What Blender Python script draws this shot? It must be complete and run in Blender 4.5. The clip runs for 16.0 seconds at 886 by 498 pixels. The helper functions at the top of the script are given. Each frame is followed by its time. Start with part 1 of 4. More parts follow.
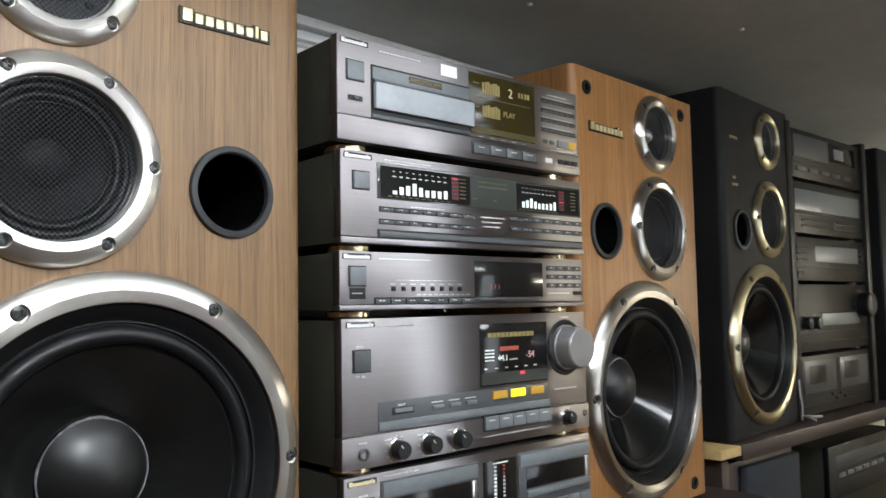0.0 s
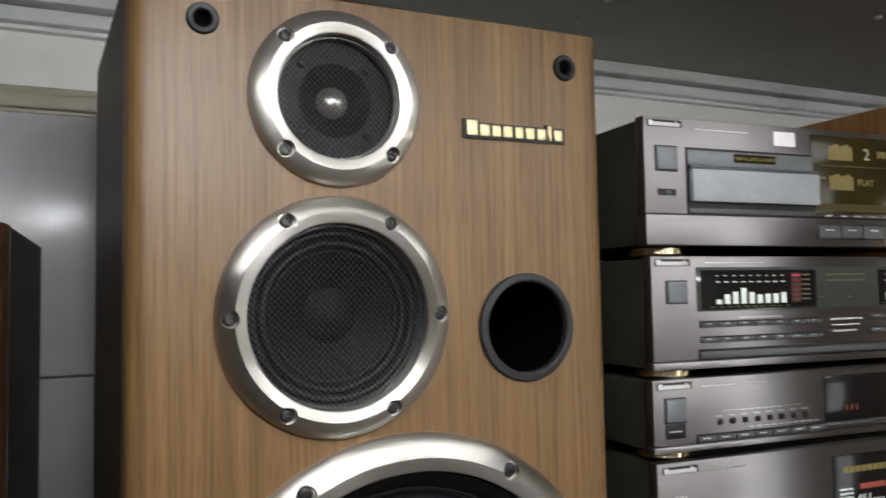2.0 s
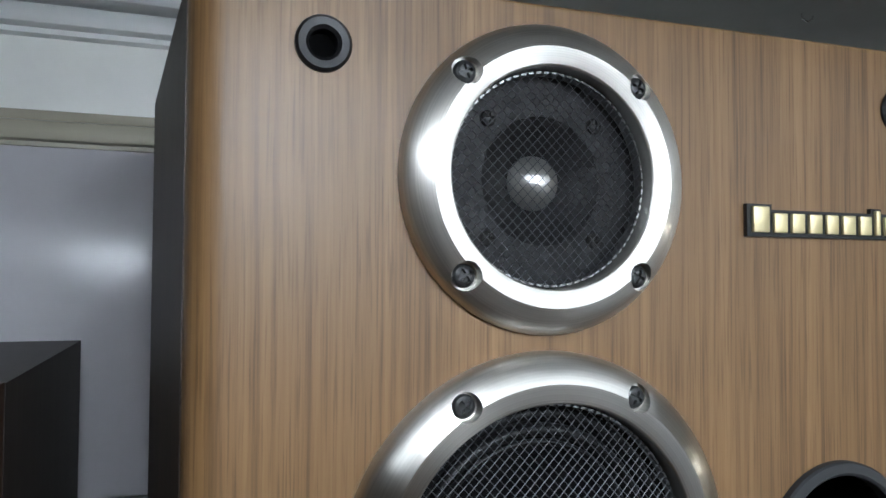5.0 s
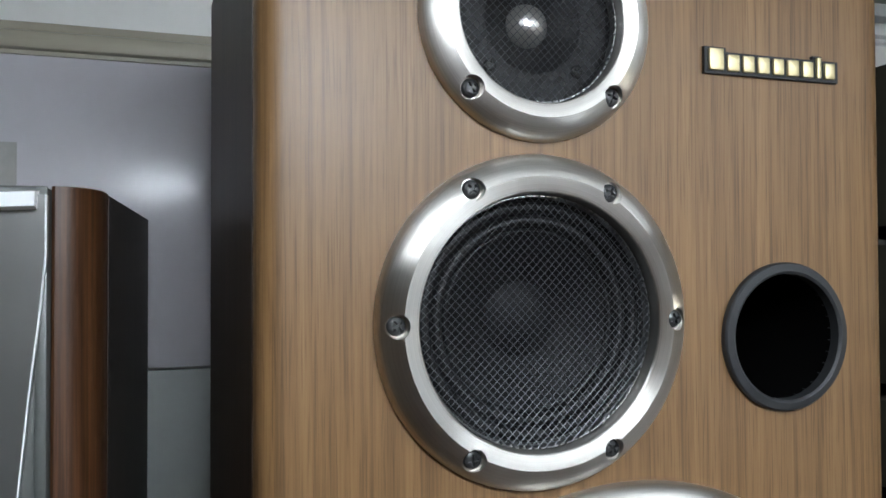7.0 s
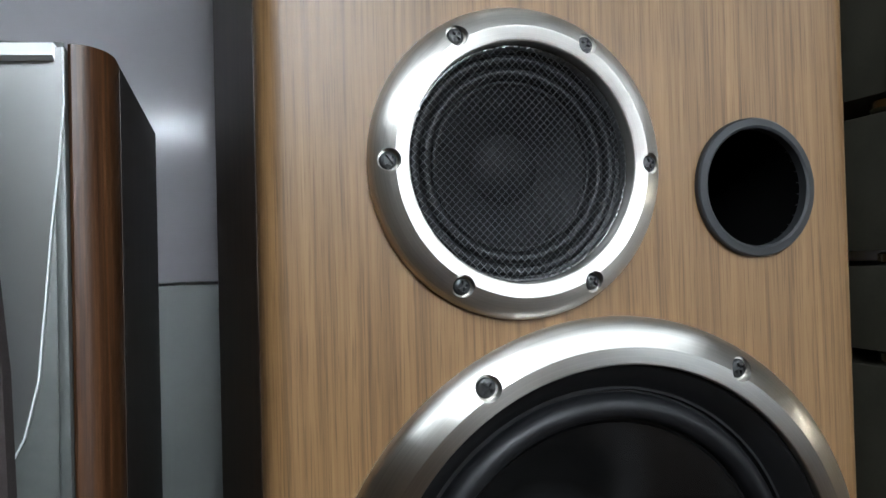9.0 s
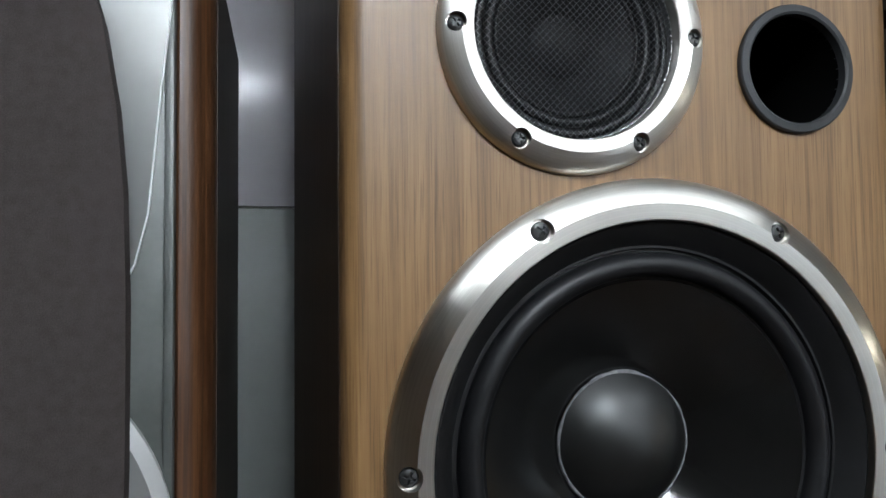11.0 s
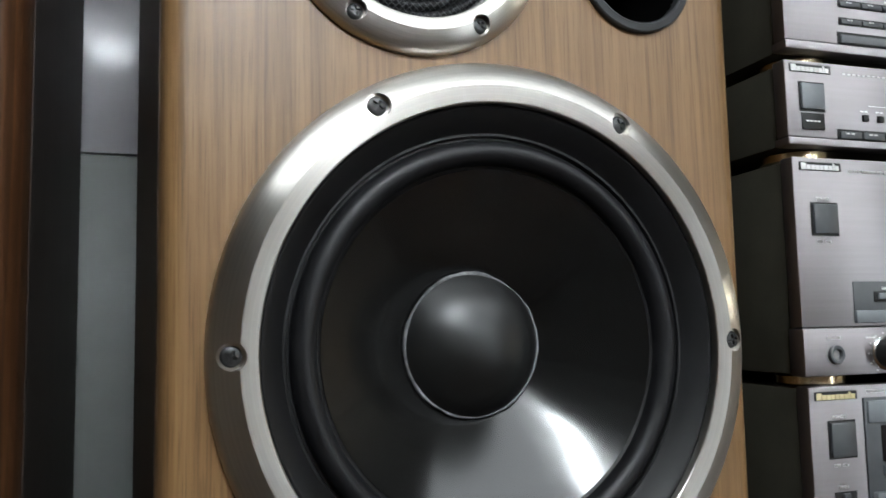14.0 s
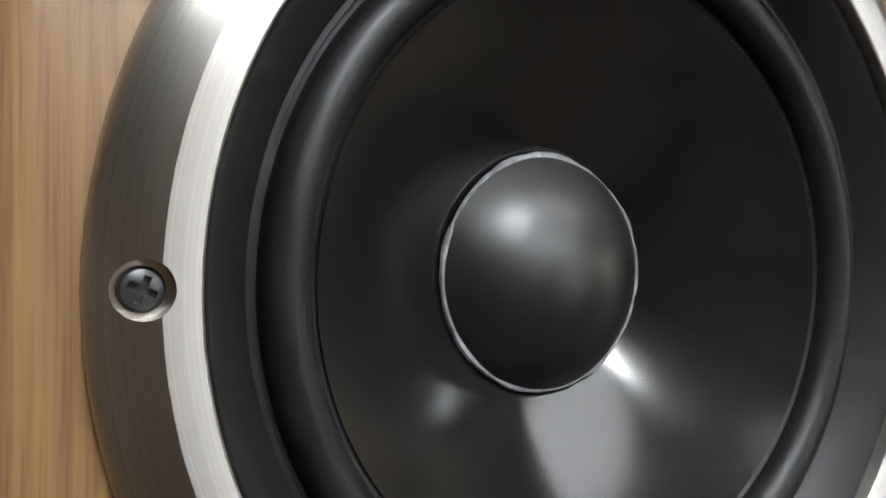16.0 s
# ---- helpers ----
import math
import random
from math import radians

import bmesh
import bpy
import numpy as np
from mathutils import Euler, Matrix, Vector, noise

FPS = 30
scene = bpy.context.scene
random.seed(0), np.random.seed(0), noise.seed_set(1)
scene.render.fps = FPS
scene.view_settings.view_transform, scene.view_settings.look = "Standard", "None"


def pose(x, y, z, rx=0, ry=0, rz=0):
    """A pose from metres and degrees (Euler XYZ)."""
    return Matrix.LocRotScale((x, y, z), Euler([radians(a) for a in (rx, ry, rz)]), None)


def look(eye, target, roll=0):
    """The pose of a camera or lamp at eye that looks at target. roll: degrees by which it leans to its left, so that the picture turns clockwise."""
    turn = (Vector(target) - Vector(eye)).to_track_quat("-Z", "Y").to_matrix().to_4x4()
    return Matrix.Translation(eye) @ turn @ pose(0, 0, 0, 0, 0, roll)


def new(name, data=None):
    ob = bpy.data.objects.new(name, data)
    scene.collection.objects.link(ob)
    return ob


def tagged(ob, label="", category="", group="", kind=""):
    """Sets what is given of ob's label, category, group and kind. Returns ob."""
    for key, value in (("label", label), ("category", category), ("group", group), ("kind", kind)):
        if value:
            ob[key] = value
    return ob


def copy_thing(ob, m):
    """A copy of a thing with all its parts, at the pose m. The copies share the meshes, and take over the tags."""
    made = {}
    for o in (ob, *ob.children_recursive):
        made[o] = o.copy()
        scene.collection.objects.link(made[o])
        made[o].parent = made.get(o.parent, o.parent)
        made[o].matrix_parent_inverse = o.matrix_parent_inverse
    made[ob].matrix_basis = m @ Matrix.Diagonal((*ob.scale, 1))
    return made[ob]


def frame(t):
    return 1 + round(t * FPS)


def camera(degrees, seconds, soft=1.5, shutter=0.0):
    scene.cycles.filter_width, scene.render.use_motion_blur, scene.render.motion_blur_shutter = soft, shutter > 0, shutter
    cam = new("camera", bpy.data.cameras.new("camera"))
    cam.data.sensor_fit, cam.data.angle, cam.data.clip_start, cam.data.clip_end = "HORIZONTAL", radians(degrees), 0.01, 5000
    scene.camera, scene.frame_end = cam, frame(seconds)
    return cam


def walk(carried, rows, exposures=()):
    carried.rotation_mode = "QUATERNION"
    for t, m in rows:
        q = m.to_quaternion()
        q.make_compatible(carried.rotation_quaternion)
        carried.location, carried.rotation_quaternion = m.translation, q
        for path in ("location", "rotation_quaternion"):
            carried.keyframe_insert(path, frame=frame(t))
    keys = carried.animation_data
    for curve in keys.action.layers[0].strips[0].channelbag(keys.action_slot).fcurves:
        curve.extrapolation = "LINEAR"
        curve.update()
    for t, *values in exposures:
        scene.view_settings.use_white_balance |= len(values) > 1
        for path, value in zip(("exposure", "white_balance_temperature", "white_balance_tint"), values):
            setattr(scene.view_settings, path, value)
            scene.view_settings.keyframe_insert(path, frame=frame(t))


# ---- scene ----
cam = camera(58.8, 16.0, shutter=0.3)
PATH = [
    (0, (-0.241, -0.582, 1.374), (1.166, 0.833, 1.517), -1.0),
    (0.5, (-0.203, -0.576, 1.399), (1.117, 0.92, 1.537), -1.3),
    (1, (-0.167, -0.554, 1.441), (1.096, 0.993, 1.548), -1.7),
    (1.5, (-0.177, -0.519, 1.466), (0.879, 1.175, 1.584), -1.7),
    (2, (-0.195, -0.488, 1.494), (0.634, 1.329, 1.611), -1.0),
    (2.5, (-0.198, -0.476, 1.524), (0.409, 1.428, 1.602), -0.6),
    (3, (-0.188, -0.419, 1.536), (0.357, 1.503, 1.632), -0.4),
    (3.5, (-0.171, -0.321, 1.566), (0.49, 1.565, 1.619), -0.2),
    (4, (-0.165, -0.272, 1.582), (0.528, 1.603, 1.644), 0.2),
    (4.2, (-0.167, -0.261, 1.588), (0.533, 1.611, 1.67), 0.1),
    (6.3, (-0.196, -0.297, 1.552), (0.398, 1.612, 1.598), 0.2),
    (6.5, (-0.19, -0.308, 1.535), (0.404, 1.6, 1.615), -0.2),
    (7, (-0.2, -0.334, 1.508), (0.411, 1.57, 1.548), -0.2),
    (7.5, (-0.21, -0.352, 1.485), (0.389, 1.555, 1.536), -0.4),
    (8, (-0.212, -0.363, 1.476), (0.384, 1.545, 1.552), -0.7),
    (8.5, (-0.207, -0.364, 1.456), (0.39, 1.543, 1.548), -1.5),
    (9, (-0.202, -0.361, 1.434), (0.398, 1.547, 1.467), -1.5),
    (9.5, (-0.2, -0.367, 1.415), (0.386, 1.544, 1.451), -1.4),
    (10, (-0.21, -0.378, 1.388), (0.336, 1.545, 1.448), -1.3),
    (10.2, (-0.211, -0.386, 1.378), (0.292, 1.548, 1.446), -1.0),
    (12.3, (-0.23, -0.409, 1.326), (0.202, 1.535, 1.508), -0.2),
    (12.5, (-0.228, -0.415, 1.324), (0.163, 1.536, 1.53), -0.5),
    (13, (-0.221, -0.404, 1.298), (0.209, 1.542, 1.474), -0.1),
    (13.5, (-0.202, -0.399, 1.288), (0.349, 1.515, 1.467), -0.1),
    (14, (-0.179, -0.384, 1.264), (0.524, 1.479, 1.448), -1.2),
    (14.5, (-0.166, -0.362, 1.26), (0.582, 1.486, 1.42), -1.6),
    (15, (-0.16, -0.323, 1.27), (0.555, 1.541, 1.388), 0.2),
    (15.5, (-0.16, -0.26, 1.268), (0.599, 1.59, 1.306), 0.4),
    (16, (-0.165, -0.186, 1.261), (0.779, 1.577, 1.242), 0.7),
]
walk(cam, [(t, look(eye, target, roll)) for t, eye, target, roll in PATH],
     [(0, 0.40, 6200, 8), (0.5, -0.12, 6200, 8), (1.0, -0.15, 6350, 9), (1.5, -0.25, 6550, 10), (2.0, -0.18, 6600, 10), (2.5, -0.08, 6500, 9),
      (3, 0.14, 6300, 9), (4, -0.06, 5700, 6), (6.5, -0.1, 6000, 8), (8, 0.15, 5850, 6), (9, 0.15, 5900, 6),
      (12.5, 0.12, 6100, 7), (14, 0.2, 6200, 7), (14.5, 0.48, 6200, 8), (15.5, 0.56, 6250, 9), (16, 0.82, 6400, 10)])

# ---- world and lights ----
world = bpy.data.worlds.new("world")
scene.world = world
world.use_nodes = True
world.node_tree.nodes["Background"].inputs[0].default_value = (0.6, 0.7, 0.85, 1)
world.node_tree.nodes["Background"].inputs[1].default_value = 0.02


LAMP = (-0.12, -0.64, 1.750)
PANEL_LAMP = (0.10, -0.48, 1.80)
REAR_LAMP = (0.58, -1.5, 1.758)
FAR_LAMP = (2.50, -0.95, 1.42)

# ---- materials ----
def material(name, colour=(0.5, 0.5, 0.5), rough=0.5, metal=0.0, spec=0.5, coat=0.0, emit=None, power=0.0):
    m = bpy.data.materials.new(name)
    m.use_nodes = True
    b = m.node_tree.nodes["Principled BSDF"]
    b.inputs["Base Color"].default_value = (*colour, 1)
    b.inputs["Roughness"].default_value = rough
    b.inputs["Metallic"].default_value = metal
    b.inputs["Specular IOR Level"].default_value = spec
    b.inputs["Coat Weight"].default_value = coat
    if emit:
        b.inputs["Emission Color"].default_value = (*emit, 1)
        b.inputs["Emission Strength"].default_value = power
    return m


def node(m, kind, **inputs):
    n = m.node_tree.nodes.new(kind)
    for k, v in inputs.items():
        n.inputs[k.replace("_", " ")].default_value = v
    return n


def join(m, a, out, b, inp):
    m.node_tree.links.new(a.outputs[out], b.inputs[inp])


def coords(m, scale, kind="Object"):
    tc = node(m, "ShaderNodeTexCoord")
    mp = node(m, "ShaderNodeMapping")
    mp.inputs["Scale"].default_value = scale
    join(m, tc, kind, mp, "Vector")
    return mp


def noise_of(m, scale, mp=None, detail=4.0, rough=0.55):
    n = node(m, "ShaderNodeTexNoise", Scale=scale, Detail=detail, Roughness=rough)
    if mp:
        join(m, mp, "Vector", n, "Vector")
    return n


def ramp(m, src, out, stops):
    r = node(m, "ShaderNodeValToRGB")
    e = r.color_ramp.elements
    while len(e) < len(stops):
        e.new(0.5)
    for el, (pos, c) in zip(e, stops):
        el.position, el.color = pos, (*c, 1)
    join(m, src, out, r, "Fac")
    return r


def mix(m, fac, a, b, blend="MIX"):
    x = m.node_tree.nodes.new("ShaderNodeMix")
    x.data_type, x.blend_type = "RGBA", blend
    x.inputs[0].default_value = fac
    join(m, a, "Color", x, 6)
    join(m, b, "Color", x, 7)
    return x


def bump(m, src, out, strength, distance=0.001):
    b = node(m, "ShaderNodeBump", Strength=strength, Distance=distance)
    join(m, src, out, b, "Height")
    join(m, b, "Normal", m.node_tree.nodes["Principled BSDF"], "Normal")


def mottled(name, dark, light, scale, rough=0.5, metal=0.0, relief=0.1, stretch=(1, 1, 1), spread=0.1, spec=0.5, distance=0.0004):
    """A surface with two sizes of uneven tone, fine relief and uneven gloss."""
    m = material(name, light, rough, metal, spec)
    bsdf = m.node_tree.nodes["Principled BSDF"]
    mp = coords(m, stretch)
    big = noise_of(m, scale * 0.12, mp, 3.0)
    fine = noise_of(m, scale, mp, 6.0)
    c = ramp(m, big, "Fac", ((0.3, dark), (0.7, light)))
    f = ramp(m, fine, "Fac", ((0.25, (1 - spread,) * 3), (0.75, (1 + spread * 0.3,) * 3)))
    x = mix(m, 1.0, c, f, "MULTIPLY")
    join(m, x, 2, bsdf, "Base Color")
    r = node(m, "ShaderNodeMapRange")
    r.inputs["To Min"].default_value, r.inputs["To Max"].default_value = rough * 0.85, min(1, rough * 1.15)
    join(m, big, "Fac", r, "Value")
    join(m, r, "Result", bsdf, "Roughness")
    bump(m, fine, "Fac", relief, distance)
    return m


def veneer(name, dark, mid, light, rough=0.42):
    """Vertical straight-grained wood film."""
    m = material(name, mid, rough, 0.0, 0.42)
    bsdf = m.node_tree.nodes["Principled BSDF"]
    bend = noise_of(m, 2.2, coords(m, (1, 1, 0.6)), 2.0)
    mp = coords(m, (1, 1, 0.014))
    warp = m.node_tree.nodes.new("ShaderNodeVectorMath")
    warp.operation = "MULTIPLY_ADD"
    warp.inputs[1].default_value = (0.018, 0.018, 0.0)
    join(m, bend, "Color", warp, 0)
    join(m, mp, "Vector", warp, 2)
    streak = node(m, "ShaderNodeTexNoise", Scale=290.0, Detail=5.0, Roughness=0.66)
    join(m, warp, "Vector", streak, "Vector")
    wide = node(m, "ShaderNodeTexNoise", Scale=38.0, Detail=3.0)
    join(m, warp, "Vector", wide, "Vector")
    pore = node(m, "ShaderNodeTexNoise", Scale=1100.0, Detail=2.0)
    join(m, coords(m, (1, 1, 0.022)), "Vector", pore, "Vector")
    flake = noise_of(m, 900.0, coords(m, (1, 1, 0.08)), 2.0)
    c = ramp(m, streak, "Fac", ((0.27, dark), (0.47, mid), (0.72, light)))
    w = ramp(m, wide, "Fac", ((0.32, (0.84, 0.81, 0.78)), (0.68, (1.12, 1.10, 1.08))))
    x = mix(m, 1.0, c, w, "MULTIPLY")
    p = ramp(m, pore, "Fac", ((0.32, (0.50, 0.47, 0.45)), (0.48, (1, 1, 1))))
    y = m.node_tree.nodes.new("ShaderNodeMix")
    y.data_type, y.blend_type = "RGBA", "MULTIPLY"
    y.inputs[0].default_value = 0.65
    join(m, x, 2, y, 6)
    join(m, p, "Color", y, 7)
    join(m, y, 2, bsdf, "Base Color")
    bump(m, flake, "Fac", 0.12, 0.0003)
    return m


def brushed(name, colour, rough, aniso=0.7, axis="Y", grain=(1, 1, 1), metal=1.0, line=0.82):
    """Spun or brushed metal with fine lines."""
    m = material(name, colour, rough, metal)
    bsdf = m.node_tree.nodes["Principled BSDF"]
    bsdf.inputs["Anisotropic"].default_value = aniso
    if axis == "Z":
        t = node(m, "ShaderNodeCombineXYZ", Z=1.0)
        join(m, t, "Vector", bsdf, "Tangent")
    elif axis:
        bsdf.inputs["Anisotropic Rotation"].default_value = 0.25
        t = node(m, "ShaderNodeTangent")
        t.direction_type, t.axis = "RADIAL", axis
        join(m, t, "Tangent", bsdf, "Tangent")
    if axis == "Y":
        flat = coords(m, (1, 0, 1))
        far = m.node_tree.nodes.new("ShaderNodeVectorMath")
        far.operation = "LENGTH"
        join(m, flat, "Vector", far, 0)
        n = m.node_tree.nodes.new("ShaderNodeTexNoise")
        n.noise_dimensions = "1D"
        n.inputs["Scale"].default_value = 1500.0
        n.inputs["Detail"].default_value = 3.0
        join(m, far, "Value", n, "W")
    else:
        n = noise_of(m, 400.0, coords(m, grain), 3.0)
    s = noise_of(m, 30.0, coords(m, (1, 1, 1)), 3.0)
    r = node(m, "ShaderNodeMapRange")
    r.inputs["To Min"].default_value, r.inputs["To Max"].default_value = rough * 0.95, rough * 1.06
    join(m, s, "Fac", r, "Value")
    join(m, r, "Result", bsdf, "Roughness")
    dark = tuple(c * line for c in colour)
    c = ramp(m, n, "Fac", ((0.3, dark), (0.7, colour)))
    join(m, c, "Color", bsdf, "Base Color")
    return m


TUBE = material("lit_tube", (0.9, 0.9, 0.9), 0.4, emit=(0.955, 0.985, 1.0), power=92.0)
DIFFUSER = material("lit_diffuser", (0.9, 0.9, 0.9), 0.4, emit=(0.955, 0.985, 1.0), power=4.9)
DAYLIGHT = material("bright_sky_outside", (0.8, 0.8, 0.8), 1.0, emit=(0.88, 0.95, 1.0), power=4.8)
REARTUBE = material("lit_rear_tube", (0.9, 0.9, 0.9), 0.4, emit=(0.955, 0.985, 1.0), power=60.0)
WARMTUBE = material("lit_warm_tube", (0.9, 0.9, 0.9), 0.4, emit=(1.0, 0.90, 0.70), power=100.0)
WALNUT = veneer("walnut_film", (0.080, 0.043, 0.0175), (0.167, 0.094, 0.039), (0.218, 0.130, 0.058), 0.43)
# darker copy of the walnut film, with the side's shade in its colour
SHADESIDE = veneer("shaded_walnut_film", (0.022, 0.014, 0.009), (0.052, 0.032, 0.019), (0.075, 0.047, 0.028), 0.5)
HONEY = veneer("honey_walnut_film", (0.18, 0.078, 0.022), (0.28, 0.13, 0.04), (0.36, 0.18, 0.066))
ASH = mottled("black_ash_film", (0.006, 0.006, 0.007), (0.011, 0.011, 0.012), 300, 0.58, 0, 0.2, (1, 1, 0.05), 0.3, spec=0.18)
NICKEL = brushed("spun_nickel", (0.57, 0.55, 0.51), 0.28, 0.9)
BRASS = brushed("champagne_ring_metal", (0.60, 0.55, 0.38), 0.33, 0.9)
RUBBER = mottled("black_rubber", (0.006, 0.006, 0.007), (0.010, 0.010, 0.011), 500, 0.42, 0, 0.15, spread=0.2, spec=0.26)
GASKET = mottled("black_gasket", (0.006, 0.006, 0.006), (0.009, 0.009, 0.010), 400, 0.45, 0, 0.15, spread=0.2, spec=0.2)
CONE = mottled("black_polymer_cone", (0.005, 0.005, 0.005), (0.008, 0.008, 0.008), 260, 0.145, 0, 0.001, spread=0.25, spec=0.42)
CAP = mottled("black_satin_cap", (0.006, 0.006, 0.006), (0.009, 0.009, 0.009), 300, 0.38, 0, 0.03, spread=0.2)
GLUE = mottled("clear_glue_bead", (0.06, 0.06, 0.065), (0.24, 0.24, 0.25), 300, 0.25, 0, 0.8, spread=0.5)
PAPER = mottled("dark_paper_cone", (0.004, 0.004, 0.005), (0.008, 0.008, 0.009), 500, 0.6, 0, 0.2, spread=0.3, spec=0.15)
MESH = material("black_steel_mesh", (0.22, 0.226, 0.24), 0.28, 0.9)
PLATE = mottled("black_moulded_plate", (0.008, 0.008, 0.009), (0.012, 0.012, 0.013), 300, 0.5, 0, 0.05, spec=0.22)
SCREW = material("black_steel_screw", (0.03, 0.03, 0.03), 0.34, 0.3, 0.5)
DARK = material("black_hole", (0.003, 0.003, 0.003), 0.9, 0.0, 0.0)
PORT = mottled("grey_plastic_ring", (0.022, 0.023, 0.025), (0.031, 0.032, 0.034), 300, 0.5, 0, 0.05, spec=0.3)
DOME = material("silver_dome", (0.55, 0.54, 0.52), 0.3, 0.9)
GOLD = material("gold_plastic", (0.72, 0.62, 0.36), 0.36, 0.7)
BLACK = mottled("black_plastic", (0.009, 0.009, 0.009), (0.013, 0.013, 0.013), 300, 0.45, 0, 0.05, spec=0.3)
FACE = brushed("grey_mauve_aluminium", (0.27, 0.25, 0.256), 0.34, 0.94, "Z", (0.02, 1, 1), 0.94, 0.93)
EDGE = brushed("bright_aluminium_edge", (0.80, 0.78, 0.76), 0.28, 0.0, None)
CHASSIS = mottled("olive_black_steel", (0.024, 0.023, 0.017), (0.034, 0.032, 0.024), 400, 0.5, 0.0, 0.25, spec=0.3)
KEY = mottled("slate_plastic", (0.050, 0.054, 0.058), (0.060, 0.064, 0.068), 200, 0.38, 0, 0.03)
KEYLITE = mottled("pale_slate_plastic", (0.125, 0.137, 0.146), (0.15, 0.162, 0.171), 200, 0.36, 0, 0.03)
TRAY = mottled("pale_grey_tray", (0.29, 0.31, 0.33), (0.33, 0.35, 0.37), 150, 0.4, 0, 0.03)
GLASS = material("smoked_display", (0.010, 0.009, 0.009), 0.12, 0.0, 0.25)
AMBERGLASS = material("amber_smoked_display", (0.028, 0.021, 0.006), 0.14, 0.0, 0.25)
GREENGLASS = material("green_smoked_display", (0.045, 0.05, 0.045), 0.10, 0.0, 0.6)
PRINT = material("white_print", (0.62, 0.61, 0.60), 0.6)
STICKER = material("white_sticker", (0.85, 0.82, 0.84), 0.5)
LIT = material("lit_white_segment", (0.5, 0.52, 0.5), 0.5, emit=(0.9, 1.0, 0.92), power=0.36)
LITAMBER = material("lit_amber_segment", (0.16, 0.12, 0.035), 0.5, emit=(0.75, 0.58, 0.2), power=0.07)
DIMPRINT = material("dim_amber_print", (0.10, 0.082, 0.032), 0.6)
LITPALE = material("lit_pale_amber_segment", (0.3, 0.27, 0.16), 0.5, emit=(0.9, 0.78, 0.45), power=0.18)
LITROSE = material("lit_rose_segment", (0.3, 0.2, 0.2), 0.5, emit=(1.0, 0.6, 0.55), power=0.25)
LITRED = material("lit_red_segment", (0.4, 0.02, 0.03), 0.5, emit=(1.0, 0.06, 0.10), power=0.6)
LITORANGE = material("lit_orange_segment", (0.22, 0.04, 0.025), 0.5, emit=(1.0, 0.2, 0.12), power=0.12)
LITYELLOW = material("lit_yellow_key", (0.7, 0.6, 0.02), 0.5, emit=(0.95, 0.85, 0.0), power=0.75)
YELLOW = material("amber_key", (0.45, 0.25, 0.02), 0.45)
FOOT = brushed("gilt_foot", (0.72, 0.62, 0.42), 0.25, 0.4, "Z")
STEEL = brushed("satin_knob", (0.27, 0.262, 0.266), 0.36, 0.4, "Y", (1, 1, 1), 0.55, 0.93)
PANEL = mottled("lavender_grey_laminate", (0.58, 0.565, 0.60), (0.63, 0.615, 0.65), 60, 0.21, 0, 0.02, spread=0.03, spec=0.36)
PANELLOW = mottled("green_grey_laminate", (0.27, 0.29, 0.275), (0.31, 0.33, 0.315), 60, 0.45, 0, 0.03, spread=0.05)
RAIL = mottled("beige_rail_paint", (0.40, 0.37, 0.29), (0.50, 0.47, 0.38), 80, 0.42, 0, 0.1, (0.1, 1, 1), 0.15)
WHITE = mottled("white_gloss_paint", (0.80, 0.80, 0.77), (0.85, 0.85, 0.82), 40, 0.3, 0, 0.05, spread=0.05)
STRIPE = mottled("bright_white_trim", (0.78, 0.79, 0.80), (0.84, 0.85, 0.86), 60, 0.28, 0, 0.03, spread=0.03)
CEILING = mottled("grey_ceiling_paint", (0.38, 0.385, 0.365), (0.47, 0.475, 0.45), 30, 0.7, 0, 0.15, spread=0.08)
ROOM = mottled("plain_wall_paint", (0.36, 0.29, 0.21), (0.44, 0.36, 0.27), 20, 0.7, 0, 0.1)
TIMBER = mottled("brown_timber_wall", (0.11, 0.062, 0.032), (0.16, 0.095, 0.05), 30, 0.6, 0, 0.1, (1, 1, 0.1))
FLOOR = mottled("brown_floor", (0.10, 0.055, 0.028), (0.16, 0.095, 0.05), 40, 0.5, 0, 0.1, (0.1, 1, 1))
TAPE = mottled("yellowed_tape", (0.40, 0.39, 0.37), (0.50, 0.49, 0.46), 90, 0.5, 0, 0.1, spread=0.15)
CLOTH = mottled("brown_grille_cloth", (0.042, 0.034, 0.033), (0.054, 0.045, 0.044), 1500, 0.9, 0, 0.8, spread=0.35, spec=0.1)
SILVER = mottled("silver_paint_plate", (0.29, 0.29, 0.285), (0.33, 0.33, 0.325), 60, 0.30, 0.85, 0.0, spread=0.02)
SILVERLOW = mottled("grey_green_silver_paint", (0.075, 0.080, 0.076), (0.10, 0.105, 0.100), 300, 0.42, 0.2, 0.05)
CONELITE = mottled("silver_coated_cone", (0.36, 0.36, 0.355), (0.42, 0.42, 0.415), 200, 0.4, 0.3, 0.03, spread=0.05)
CHROME = material("satin_chrome", (0.75, 0.75, 0.74), 0.2, 1.0)
REDWOOD = veneer("red_brown_veneer", (0.012, 0.005, 0.0025), (0.052, 0.021, 0.008), (0.125, 0.055, 0.022), 0.42)
SIDEWOOD = veneer("dark_brown_veneer", (0.016, 0.012, 0.010), (0.030, 0.023, 0.019), (0.045, 0.036, 0.030), 0.5)
SHELF = mottled("dark_brown_shelf", (0.030, 0.019, 0.016), (0.052, 0.034, 0.029), 120, 0.4, 0, 0.15, (0.1, 1, 1), 0.3)
CHIP = mottled("raw_board_edge", (0.50, 0.34, 0.13), (0.66, 0.48, 0.22), 500, 0.8, 0, 0.6, spread=0.4)
